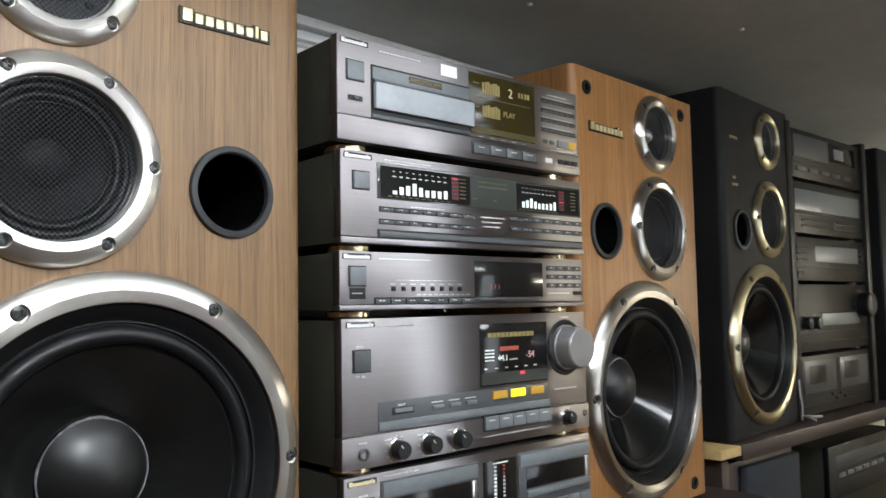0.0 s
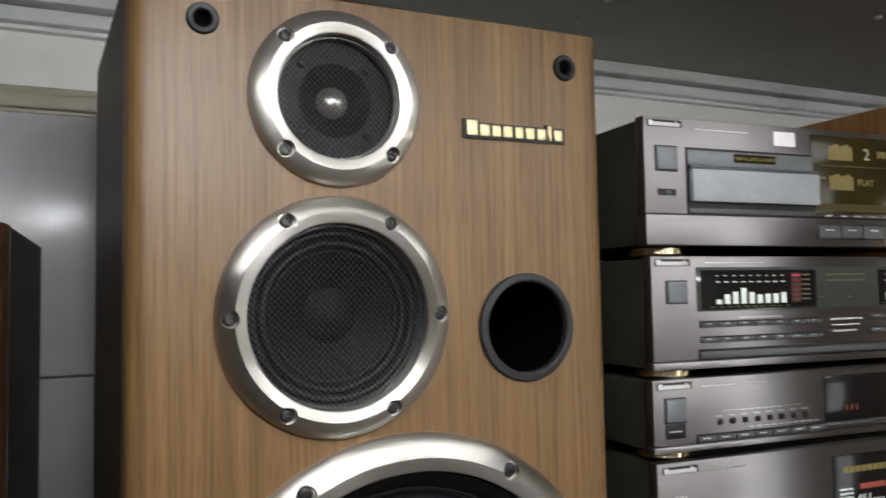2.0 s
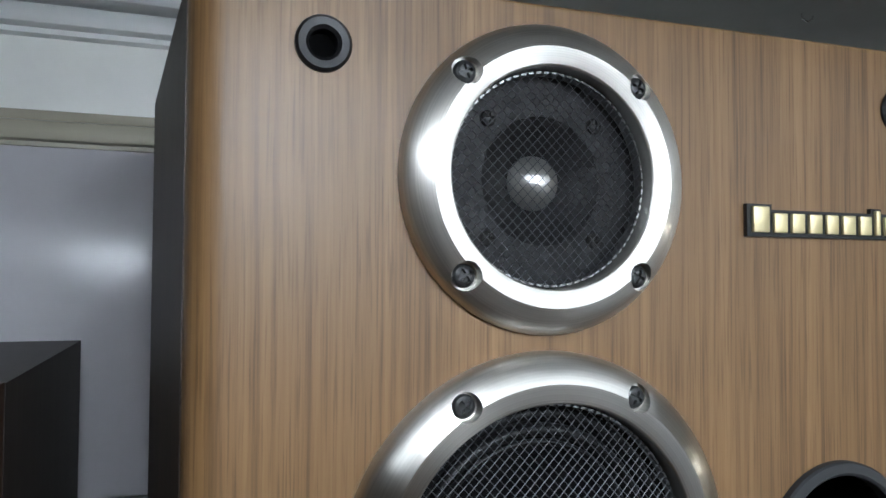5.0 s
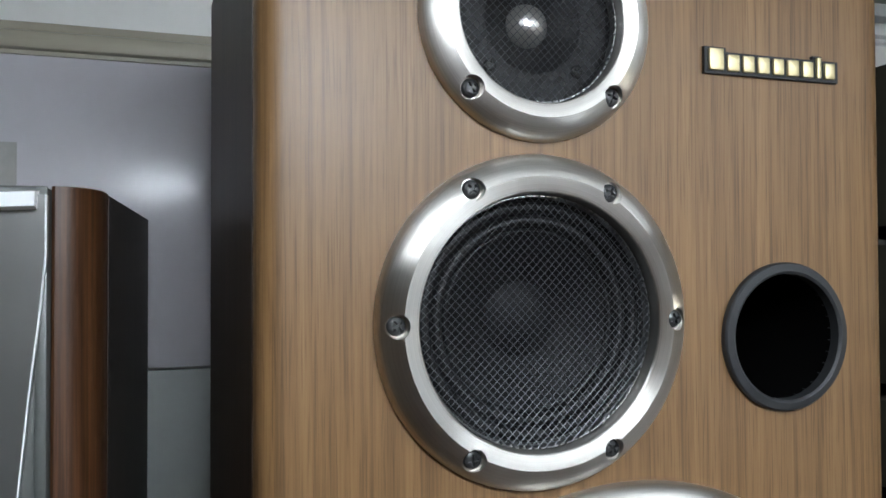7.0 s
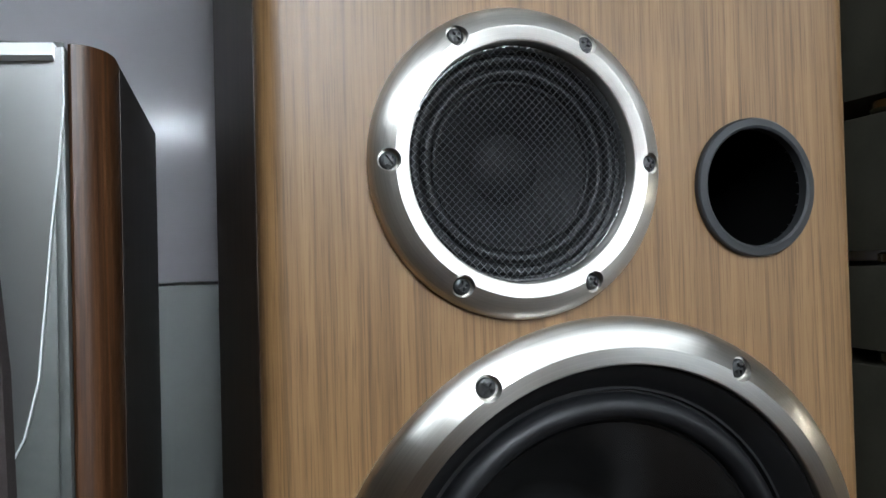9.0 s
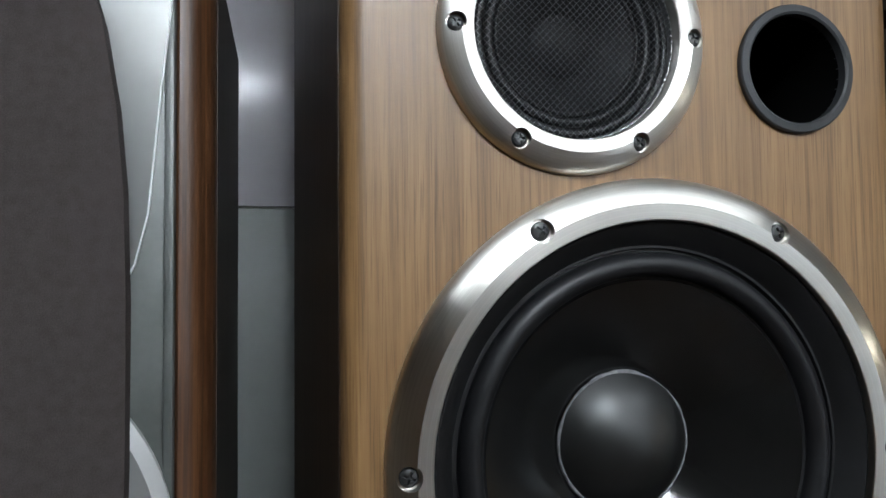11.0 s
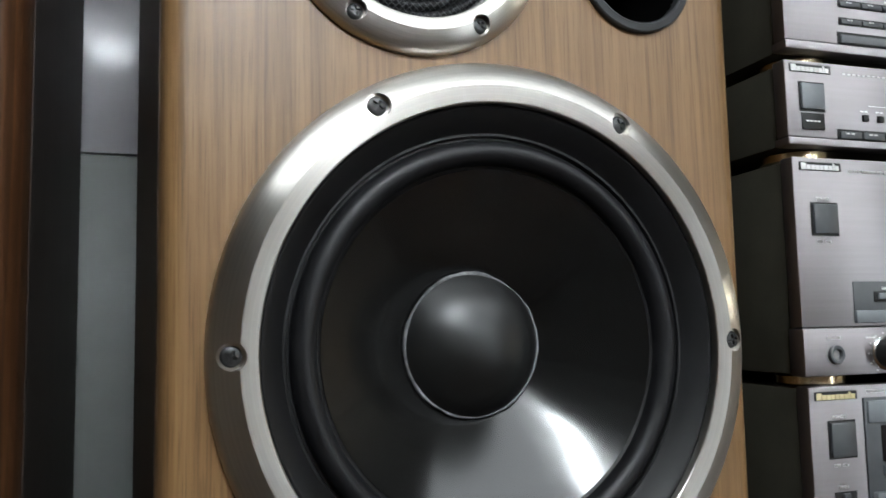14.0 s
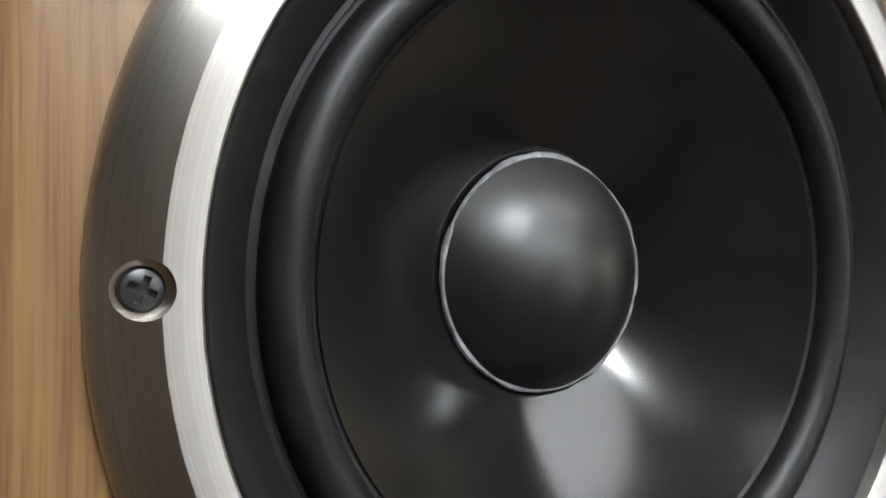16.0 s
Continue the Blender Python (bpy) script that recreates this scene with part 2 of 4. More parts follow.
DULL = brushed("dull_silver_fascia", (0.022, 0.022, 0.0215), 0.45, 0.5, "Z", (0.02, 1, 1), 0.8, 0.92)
NAVY = mottled("blue_black_cloth", (0.012, 0.015, 0.021), (0.018, 0.022, 0.030), 1200, 0.85, 0, 0.6, spread=0.3)
CABLE = material("white_cable_sleeve", (0.5, 0.5, 0.48), 0.4)

# ---- shape helpers ----
def settle(bm, sharp=0.6):
    bmesh.ops.recalc_face_normals(bm, faces=bm.faces)
    for f in bm.faces:
        f.smooth = True
    for e in bm.edges:
        if len(e.link_faces) == 2 and e.calc_face_angle(0) > sharp:
            e.smooth = False


def mesh_of(name, bm, mat, sharp=0.6):
    settle(bm, sharp)
    me = bpy.data.meshes.new(name)
    bm.to_mesh(me)
    bm.free()
    me.materials.append(mat)
    return me


def part(name, bm, mat, parent, label="", at=(0, 0, 0), turn=(0, 0, 0), sharp=0.6):
    """One mesh under a thing or part; bm may be a bmesh or a ready mesh."""
    me = bm if isinstance(bm, bpy.types.Mesh) else mesh_of(name, bm, mat, sharp)
    ob = new(name, me)
    ob.parent = parent
    ob.matrix_local = pose(*at, *turn)
    if label:
        ob["label"] = label
    return ob


def thing(name, m, label, category, group="", kind=""):
    return_ob = new(name)
    return_ob.matrix_world = m
    return tagged(return_ob, label, category, group, kind)


def solid(name, bm, mat, label, category, group="", kind="", sharp=0.6):
    return tagged(new(name, mesh_of(name, bm, mat, sharp)), label, category, group, kind)


def add_box(bm, x0, x1, y0, y1, z0, z1, bevel=0.0, seg=2, only_vertical=False):
    r = bmesh.ops.create_cube(bm, size=1)
    bmesh.ops.scale(bm, verts=r["verts"], vec=(x1 - x0, y1 - y0, z1 - z0))
    bmesh.ops.translate(bm, verts=r["verts"], vec=((x0 + x1) / 2, (y0 + y1) / 2, (z0 + z1) / 2))
    if bevel:
        es = {e for v in r["verts"] for e in v.link_edges}
        if only_vertical:
            es = {e for e in es if abs(e.verts[0].co.z - e.verts[1].co.z) > 1e-6}
        bmesh.ops.bevel(bm, geom=list(es), offset=bevel, segments=seg, profile=0.5, affect="EDGES")
    return bm


def box(x0, x1, y0, y1, z0, z1, bevel=0.0, seg=2, only_vertical=False):
    return add_box(bmesh.new(), x0, x1, y0, y1, z0, z1, bevel, seg, only_vertical)


def lathe(profile, n=96, bm=None, centre=(0, 0), shut=False):
    """Turn rows of (radius, y) round the y axis; radius 0 makes a pole."""
    bm = bm or bmesh.new()
    cx, cz = centre
    rings = []
    for r, y in profile:
        if r <= 1e-7:
            rings.append([bm.verts.new((cx, y, cz))] * n)
        else:
            rings.append([bm.verts.new((cx + r * math.cos(a), y, cz + r * math.sin(a))) for a in (2 * math.pi * i / n for i in range(n))])
    if shut:
        rings.append(rings[0])
    for a, b in zip(rings, rings[1:]):
        for i in range(n):
            j = (i + 1) % n
            vs = []
            for v in (a[i], a[j], b[j], b[i]):
                if v not in vs:
                    vs.append(v)
            if len(vs) > 2:
                bm.faces.new(vs)
    return bm


def disc_y(r, y0, y1, n=32, bevel=0.0):
    """A short cylinder along y, its open face towards -y (y0)."""
    b = bevel
    return lathe([(0, y0), (r - b, y0), (r, y0 + b), (r, y1), (0, y1)] if b else [(0, y0), (r, y0), (r, y1), (0, y1)], n)


def tube(points, radius, n=8, bm=None):
    bm = bm or bmesh.new()
    last = None
    for i, p in enumerate(points):
        d = (Vector(points[min(i + 1, len(points) - 1)]) - Vector(points[max(i - 1, 0)])).normalized()
        u = d.orthogonal().normalized() if last is None else (last[1] - d * last[1].dot(d)).normalized()
        w = d.cross(u)
        ring = [bm.verts.new(Vector(p) + radius * (math.cos(a) * u + math.sin(a) * w)) for a in (2 * math.pi * k / n for k in range(n))]
        if last:
            for k in range(n):
                bm.faces.new((last[0][k], last[0][(k + 1) % n], ring[(k + 1) % n], ring[k]))
        else:
            bm.faces.new(ring)
        last = (ring, u)
    bm.faces.new(last[0])
    return bm


def prism(outline, y0, y1, bm=None):
    """A plate with the outline (x, z) between two depths."""
    bm = bm or bmesh.new()
    a = [bm.verts.new((x, y0, z)) for x, z in outline]
    b = [bm.verts.new((x, y1, z)) for x, z in outline]
    bm.faces.new(a)
    bm.faces.new(b)
    for i in range(len(a)):
        j = (i + 1) % len(a)
        bm.faces.new((a[i], a[j], b[j], b[i]))
    return bm


def cut(me, cutters, mat):
    """The mesh with the cutter shapes taken out of it."""
    a = new("blank", me)
    b = new("cutter", mesh_of("cutter", cutters, mat))
    mod = a.modifiers.new("cut", "BOOLEAN")
    mod.operation, mod.solver, mod.object = "DIFFERENCE", "EXACT", b
    out = bpy.data.meshes.new_from_object(a.evaluated_get(bpy.context.evaluated_depsgraph_get()))
    bpy.data.objects.remove(a)
    bpy.data.objects.remove(b)
    bm = bmesh.new()
    bm.from_mesh(out)
    for e in bm.edges:
        e.smooth = True
    settle(bm, 0.38)
    bm.to_mesh(out)
    bm.free()
    return out


def writing(text, size, mat, parent, at, name="lettering", depth=0.0002):
    """Flat raised words on a front, facing -y, left end at the given place."""
    cu = bpy.data.curves.new(name, "FONT")
    cu.body, cu.size, cu.extrude = text, size, depth
    ob = new("blank", cu)
    me = bpy.data.meshes.new_from_object(ob.evaluated_get(bpy.context.evaluated_depsgraph_get()))
    bpy.data.objects.remove(ob)
    me.materials.clear()
    me.materials.append(mat)
    return part(name, me, mat, parent, at=at, turn=(90, 0, 0))

# ---- the room ----
WALL = 0.378
TOP = 1.80


def setting(name, bm, mat, label, category):
    return solid(name, bm, mat, label, category, kind="structure")


setting("floor", box(-2.0, 3.4, -2.4, 0.5, -0.55, -0.5), FLOOR, "brown wooden floor of the listening room", "floor")
setting("ceiling", box(-2.0, 3.4, -2.4, 0.5, TOP, TOP + 0.06), CEILING, "grey painted low ceiling with small fixings", "ceiling")
wall = setting("wall_north", box(-2.0, 3.4, WALL + 0.004, 0.5, -0.5, TOP), WHITE, "white painted wall behind the loudspeakers", "wall")
WX0, WX1, WZ0, WZ1 = 1.40, 1.90, 0.55, 1.70
south = bmesh.new()
add_box(south, -2.0, WX0, -2.4, -2.3, -0.5, TOP)
add_box(south, WX1, 3.4, -2.4, -2.3, -0.5, TOP)
add_box(south, WX0, WX1, -2.4, -2.3, -0.5, WZ0)
add_box(south, WX0, WX1, -2.4, -2.3, WZ1, TOP)
window = thing("window_1", pose(0, 0, 0), "white framed window opposite the loudspeakers", "window", kind="structure")
for a, b, c, d in ((WX0, WX0 + 0.04, WZ0, WZ1), (WX1 - 0.04, WX1, WZ0, WZ1), (WX0 + 0.04, WX1 - 0.04, WZ0, WZ0 + 0.04), (WX0 + 0.04, WX1 - 0.04, WZ1 - 0.04, WZ1), (1.640, 1.660, WZ0 + 0.04, WZ1 - 0.04)):
    part("window_frame", box(a, b, -2.38, -2.32, c, d, 0.003), STRIPE, window)
setting("backdrop", box(0.6, 2.7, -2.62, -2.6, 0.2, 2.0), DAYLIGHT, "pale bright daylight outside the window", "backdrop")
setting("wall_south", south, TIMBER, "plain brown timber wall", "wall")
setting("wall_west", box(-2.0, -1.9, -2.3, 0.378, -0.5, TOP), ROOM, "plain warm painted side wall", "wall")
setting("wall_east", box(3.3, 3.4, -2.3, 0.378, -0.5, TOP), ROOM, "plain warm painted side wall", "wall")
part("upper_panel", box(-1.88, 0.9, WALL - 0.004, WALL + 0.004, 1.4215, 1.680, 0.001), PANEL, wall, "lavender grey satin wall panel")
part("lower_panel", box(-1.88, 0.9, WALL - 0.004, WALL + 0.004, 0.2, 1.4195, 0.001), PANELLOW, wall, "green grey wall panel")
rail = bmesh.new()
add_box(rail, -1.88, 3.28, WALL - 0.014, WALL + 0.004, 1.683, 1.698, 0.003)
add_box(rail, -1.88, 3.28, WALL - 0.009, WALL + 0.004, 1.698, 1.706, 0.002)
add_box(rail, -1.88, 3.28, WALL - 0.007, WALL + 0.004, 1.6795, 1.683)
setting("trim_rail", rail, RAIL, "beige painted moulded wall rail", "trim")
crown = bmesh.new()
add_box(crown, -1.88, 3.28, WALL - 0.030, WALL + 0.004, 1.784, TOP, 0.004)
add_box(crown, -1.88, 3.28, WALL - 0.020, WALL + 0.004, 1.766, 1.7815, 0.004)
add_box(crown, -1.88, 3.28, WALL - 0.008, WALL + 0.004, 1.762, 1.790)
setting("trim_cornice", crown, STRIPE, "bright white stepped cornice under the ceiling", "trim")
tape = solid("tape_patch", box(-0.43, -0.334, WALL - 0.0052, WALL - 0.0042, 1.557, 1.608), TAPE, "yellowed patch of tape on the grey panel", "tape")

# small fixings in the ceiling
hook = thing("ceiling_hook", pose(0.30, 0.23, TOP), "small bent wire hook in the grey ceiling", "hook", "ceiling fixings")
part("wire", tube([(0, 0, 0.004), (0.001, 0, -0.004), (0.006, 0, -0.006), (0.011, 0, -0.004), (0.012, 0, -0.001)], 0.0009), CHROME, hook)
nail = thing("ceiling_nail", pose(0.12, 0.06, TOP), "small pale nail head in the grey ceiling", "nail", "ceiling fixings")
part("head", box(-0.003, 0.003, -0.003, 0.003, -0.003, 0.002, 0.001), STRIPE, nail)
for x, y in ((0.52, -0.03), (0.95, -0.06), (0.30, 0.17), (0.62, 0.10)):
    copy_thing(nail, pose(x, y, TOP))

# the fittings that give the light: bare tubes on white battens
for (x, y, z), lit, h in ((LAMP, TUBE, 0.12), (REAR_LAMP, REARTUBE, 0.55), (FAR_LAMP, WARMTUBE, 0.35)):
    thick = 0.022 if lit is TUBE else 0.013
    lamp = thing("ceiling_lamp", pose(x, y, z), "bare white fluorescent tube on a white batten", "lamp", "ceiling lamps")
    part("batten", box(-h - 0.04, h + 0.04, -0.03, 0.03, 0.0242, min(TOP - z, 0.07), 0.003), STRIPE, lamp)
    if TOP - z > 0.08:
        for e in (-h * 0.7, h * 0.7):
            part("hanger", box(e - 0.004, e + 0.004, -0.004, 0.004, 0.0695, TOP - z, 0.001), STRIPE, lamp)
    tb = lathe([(0, -h), (thick * 0.8, -h), (thick, -h + 0.006), (thick, h - 0.006), (thick * 0.8, h), (0, h)], 24)
    bmesh.ops.rotate(tb, verts=tb.verts, cent=(0, 0, 0), matrix=Euler((0, 0, radians(90))).to_matrix())
    part("tube", tb, lit, lamp, "lit fluorescent tube")
    for e in (-h - 0.01, h + 0.01):
        part("holder", box(e - 0.009, e + 0.009, -0.012, 0.012, -0.016, 0.0238, 0.002), STRIPE, lamp)

fitting = thing("ceiling_panel_lamp", pose(*PANEL_LAMP), "flat white ceiling light with a lit diffuser", "lamp")
tray = box(-0.615, 0.615, -0.155, 0.155, -0.028, 0, 0.003)
part("tray", tray, STRIPE, fitting, "white steel tray")
part("diffuser", box(-0.60, 0.60, -0.14, 0.14, -0.034, -0.0285, 0.002), DIFFUSER, fitting, "lit milky diffuser")

# long bench that carries the loudspeakers
bench = thing("bench", pose(0, 0, -0.5), "dark brown wooden bench under the loudspeakers", "bench")
part("top", box(-0.85, 0.985, -0.06, 0.35, 1.542, 1.572, 0.003), SHELF, bench)
for x in (-0.83, 0.03, 0.91):
    part("side_panel", box(x - 0.012, x + 0.012, -0.04, 0.34, 0.0, 1.542, 0.002), SHELF, bench)

# ---- loudspeakers ----
def ring_mesh(R, crease, inner, lift, holes, hole_r, mat):
    """A dished trim ring with countersunk screw holes; holes is a list of (x, z)."""
    d = R - crease
    prof = [(R, 0.001), (R, -0.0015)]
    prof += [(R - d * (1 - math.cos(a)) / (1 - math.cos(1.02)), -0.0015 - (lift - 0.0015) * math.sin(a) / math.sin(1.02)) for a in (1.02 * q / 12 for q in range(1, 12))]
    prof += [(crease, -lift), ((crease + inner) / 2, -lift + 0.0006), (inner + 0.0006, -lift + 0.0014), (inner, -lift + 0.0020), (inner, 0.004), (R - 0.002, 0.004)]
    me = mesh_of("ring", lathe(prof, 128, shut=True), mat)
    c = bmesh.new()
    for x, z in holes:
        lathe([(0, -0.05), (hole_r, -0.05), (hole_r, -lift + 0.0055 ), (0, -lift + 0.0055)], 24, c, (x, z))
    return cut(me, c, mat)


def screw_mesh(r):
    """Pan head with a cross recess, facing -y."""
    me = mesh_of("screw", lathe([(0, -0.0026), (r * 0.55, -0.0025), (r * 0.85, -0.0019), (r, -0.0008), (r, 0.002), (0, 0.002)], 24), SCREW)
    c = bmesh.new()
    w, l = r * 0.16, r * 0.62
    add_box(c, -l, l, -0.01, -0.0008, -w, w)
    me = cut(me, c, DARK)
    c = bmesh.new()
    add_box(c, -w, w, -0.01, -0.0008, -l, l)
    return cut(me, c, DARK)


def wire_disc(r, pitch, angle, wire, sag=0.0):
    """Crossed wires clipped to a circle, with a beaded rim."""
    bm = bmesh.new()
    for s in (1, -1):
        c, n = math.cos(s * angle), math.sin(s * angle)
        k = int(r / pitch)
        for i in range(-k, k + 1):
            o = i * pitch
            h = math.sqrt(max(0, r * r - o * o))
            if h < wire * 2:
                continue
            rows = []
            for j in range(7):
                t = -h + 2 * h * j / 6
                x, z = t * c - o * n, t * n + o * c
                y = sag * (x * x + z * z) / (r * r)
                ux, uz = -n * wire, c * wire
                rows.append([bm.verts.new(v) for v in ((x - ux, y, z - uz), (x, y - wire * 0.8 * (1.1 - 0.1 * s), z), (x + ux, y, z + uz))])
            for a, b in zip(rows, rows[1:]):
                bm.faces.new((a[0], a[1], b[1], b[0]))
                bm.faces.new((a[1], a[2], b[2], b[1]))
    return bm


def bead_rim(r, count, wire):
    bm = bmesh.new()
    for i in range(count):
        a = 2 * math.pi * i / count
        m = pose(r * math.cos(a), 0, r * math.sin(a), 0, -math.degrees(a), 0)
        b = bmesh.ops.create_cube(bm, size=1)
        bmesh.ops.scale(bm, verts=b["verts"], vec=(wire * 1.1, wire * 3.2, 2 * math.pi * r / count * 0.62))
        bmesh.ops.transform(bm, verts=b["verts"], matrix=m)
    lathe([(r + wire, 0.003), (r + wire * 0.2, -wire), (r - wire, 0.003)], 96, bm)
    return bm


def wobbly_bead(r, y, w):
    """A hand-laid bead of glue, thick and thin by turns."""
    rng = random.Random(11)
    waves = [(k, rng.uniform(0, 6.3), rng.uniform(0.4, 1.0) / k ** 0.4) for k in (3, 5, 8, 13, 21, 34)]
    bm, n, m = bmesh.new(), 220, 6
    rows = []
    for i in range(n):
        t = 2 * math.pi * i / n
        u = sum(h * math.sin(k * t + f) for k, f, h in waves)
        b, c = w * max(0.4, 1 + 0.32 * u), r + w * 0.25 * math.sin(4 * t + 1) + w * 0.15 * u
        row = []
        for j in range(m):
            a = 2 * math.pi * j / m
            q = c + b * math.cos(a)
            row.append(bm.verts.new((q * math.cos(t), y + b * math.sin(a), q * math.sin(t))))
        rows.append(row)
    for i in range(n):
        for j in range(m):
            a, b = rows[i], rows[(i + 1) % n]
            bm.faces.new((a[j], a[(j + 1) % m], b[(j + 1) % m], b[j]))
    bmesh.ops.recalc_face_normals(bm, faces=bm.faces)
    return bm


DIMGOLD = material("worn_gilt_print", (0.20, 0.15, 0.06), 0.5, 0.5)
RIM = material("bright_mesh_rim", (0.26, 0.26, 0.26), 0.3, 0.9)
meshes = {}


def shared(key, make):
    if key not in meshes:
        meshes[key] = make()
    return meshes[key]


def hexa(r, first=30):
    return [(r * math.cos(math.radians(first + 60 * k)), r * math.sin(math.radians(first + 60 * k))) for k in range(6)]


def arc_roll(r0, r1, y, rise, n=10):
    """Half-round roll between two radii."""
    c, h = (r0 + r1) / 2, (r0 - r1) / 2
    return [(c + h * math.cos(math.pi * k / n), y - rise * math.sin(math.pi * k / n)) for k in range(n + 1)]


def loudspeaker(name, m, label, group, wood, metal, side, size, woofer, mid, tweeter, port, pegs, badge, k=1.0, ring_label="spun nickel trim ring"):
    """A three-way floor box; side -1 mirrors the layout; x and z are from the woofer's axis and the base."""
    xl, xr, depth, height = size
    sp = thing(name, m, label, "loudspeaker", group)
    X = lambda x: side * x
    x0, x1 = sorted((X(xl), X(xr)))
    wz, wr = woofer
    mx, mz = X(mid[0]), mid[1]
    tx, tz = X(tweeter[0]), tweeter[1]
    px, pz, pr = X(port[0]), port[1], port[2]
    body = bmesh.new()
    add_box(body, x0, x1, 0, depth, 0, height, 0.012, 5, True)
    top = [e for e in body.edges if abs(e.verts[0].co.z - e.verts[1].co.z) < 1e-6]
    bmesh.ops.bevel(body, geom=top, offset=0.0012, segments=2, profile=0.5, affect="EDGES")
    for v in body.verts:
        if v.co.y > depth / 2 and v.co.x * side < 0:
            v.co.x -= side * 0.012
    body = mesh_of("cabinet", body, wood, 0.5)
    c = bmesh.new()
    for x, z, r in ((0, wz, 0.1295 * k), (mx, mz, 0.0655 * k), (tx, tz, 0.0455 * k), (px, pz, pr - 0.003)):
        lathe([(0, -0.02), (r, -0.02), (r, depth * 0.8), (0, depth * 0.8)], 64, c, (x, z))
    for x, z in pegs:
        lathe([(0, -0.02), (0.0075, -0.02), (0.0075, 0.03), (0, 0.03)], 24, c, (X(x), z))
    part("cabinet", cut(body, c, wood), wood, sp)
    # thin added sheet on the walnut box's left side, coloured as its shade
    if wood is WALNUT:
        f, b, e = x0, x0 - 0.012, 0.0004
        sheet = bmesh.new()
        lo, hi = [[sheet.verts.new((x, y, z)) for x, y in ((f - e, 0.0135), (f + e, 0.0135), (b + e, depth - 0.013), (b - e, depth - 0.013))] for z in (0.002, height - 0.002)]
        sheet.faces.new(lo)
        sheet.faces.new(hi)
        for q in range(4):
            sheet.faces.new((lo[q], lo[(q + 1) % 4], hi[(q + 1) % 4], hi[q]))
        part("side_shade_sheet", sheet, SHADESIDE, sp, "added dark sheet standing in for shade on the side")

    # woofer
    key = (k, metal.name)
    ring = part("woofer_ring", shared(("w", key), lambda: ring_mesh(0.1539 * k, 0.1390 * k, 0.1300 * k, 0.0125 * k, hexa(0.1425 * k, 0), 0.0066 * k, metal)), metal, sp, ring_label, (0, 0, wz))
    for x, z in hexa(0.1425 * k, 0):
        part("screw", shared(("s", k), lambda: screw_mesh(0.0051 * k)), SCREW, ring, at=(x, -0.0071 * k, z), turn=(0, random.uniform(0, 90), 0))
    part("gasket", shared(("g", k), lambda: mesh_of("gasket", lathe([(0.1300 * k, -0.006), (0.1285 * k, -0.0068), (0.127 * k, -0.0062), (0.1195 * k, 0.0032), (0.117 * k, 0.0056), (0.1155 * k, 0.0056), (0.1148 * k, 0.0085), (0.1142 * k, 0.0085)], 128), GASKET)), GASKET, sp, "black moulded gasket", (0, 0, wz))
    part("surround", shared(("r", k), lambda: mesh_of("surround", lathe([(0.1148 * k, 0.0088), (0.1138 * k, 0.0088)] + arc_roll(0.1135 * k, 0.0995 * k, 0.0088, 0.0088) + [(0.0985 * k, 0.0094), (0.097 * k, 0.0102)], 128), RUBBER)), RUBBER, sp, "black rubber roll surround", (0, 0, wz))
    cone = part("cone", shared(("c", k), lambda: mesh_of("cone", lathe([((0.0975 - 0.0556 * t) * k, 0.0090 + 0.0372 * t) for t in (q / 12 for q in range(13))], 160), CONE)), CONE, sp, "glossy black cone", (0, 0, wz))
    R = 0.0417 * k
    part("dust_cap", shared(("d", k), lambda: mesh_of("dust_cap", lathe([(R * math.sin(a) / math.sin(0.80), 0.0440 - R * (math.cos(a) - math.cos(0.80)) / math.sin(0.80)) for a in (0.80 * q / 14 for q in range(15))], 96), CAP)), CAP, cone, "domed satin black dust cap")
    part("glue_bead", shared(("b", k), lambda: mesh_of("glue_bead", wobbly_bead(R, 0.0444, 0.0011), GLUE)), GLUE, cone, "uneven grey glue line")

    # midrange
    holes = hexa(0.0687 * k, 0)
    ring = part("midrange_ring", shared(("m", key), lambda: ring_mesh(0.0773 * k, 0.0662 * k, 0.0590 * k, 0.0115 * k, holes, 0.0053 * k, metal)), metal, sp, ring_label, (mx, 0, mz))
    for x, z in holes:
        part("screw", shared(("s2", k), lambda: screw_mesh(0.0043 * k)), SCREW, ring, at=(x, -0.0061 * k, z), turn=(0, random.uniform(0, 90), 0))
    mesh = part("mesh_grille", shared(("mg", k), lambda: mesh_of("mesh_grille", wire_disc(0.0583 * k, 0.0028 * k, math.radians(46), 0.00018 * k, 0.0022), MESH)), MESH, sp, "fine black wire mesh", (mx, -0.0052, mz))
    part("mesh_rim", shared(("mr", k), lambda: mesh_of("mesh_rim", bead_rim(0.0578 * k, 110, 0.0006), RIM)), RIM, mesh, at=(0, 0.0028, 0))
    part("midrange_surround", shared(("ms", k), lambda: mesh_of("midrange_surround", lathe([(0.066 * k, 0.003), (0.0585 * k, 0.004), (0.0567 * k, 0.0048)] + arc_roll(0.0562 * k, 0.0508 * k, 0.0062, 0.0030) + arc_roll(0.0496 * k, 0.0444 * k, 0.0078, 0.0036) + arc_roll(0.0434 * k, 0.0408 * k, 0.0090, 0.0016, 6) + [(0.0400 * k, 0.0096)], 96), RUBBER)), RUBBER, sp, "black rubber roll surround", (mx, 0, mz))
    mcone = part("midrange_cone", shared(("mc", k), lambda: mesh_of("midrange_cone", lathe([(0.0402 * k, 0.0092), (0.03 * k, 0.0145), (0.018 * k, 0.0215)], 96), PAPER)), PAPER, sp, "dark paper cone", (mx, 0, mz))
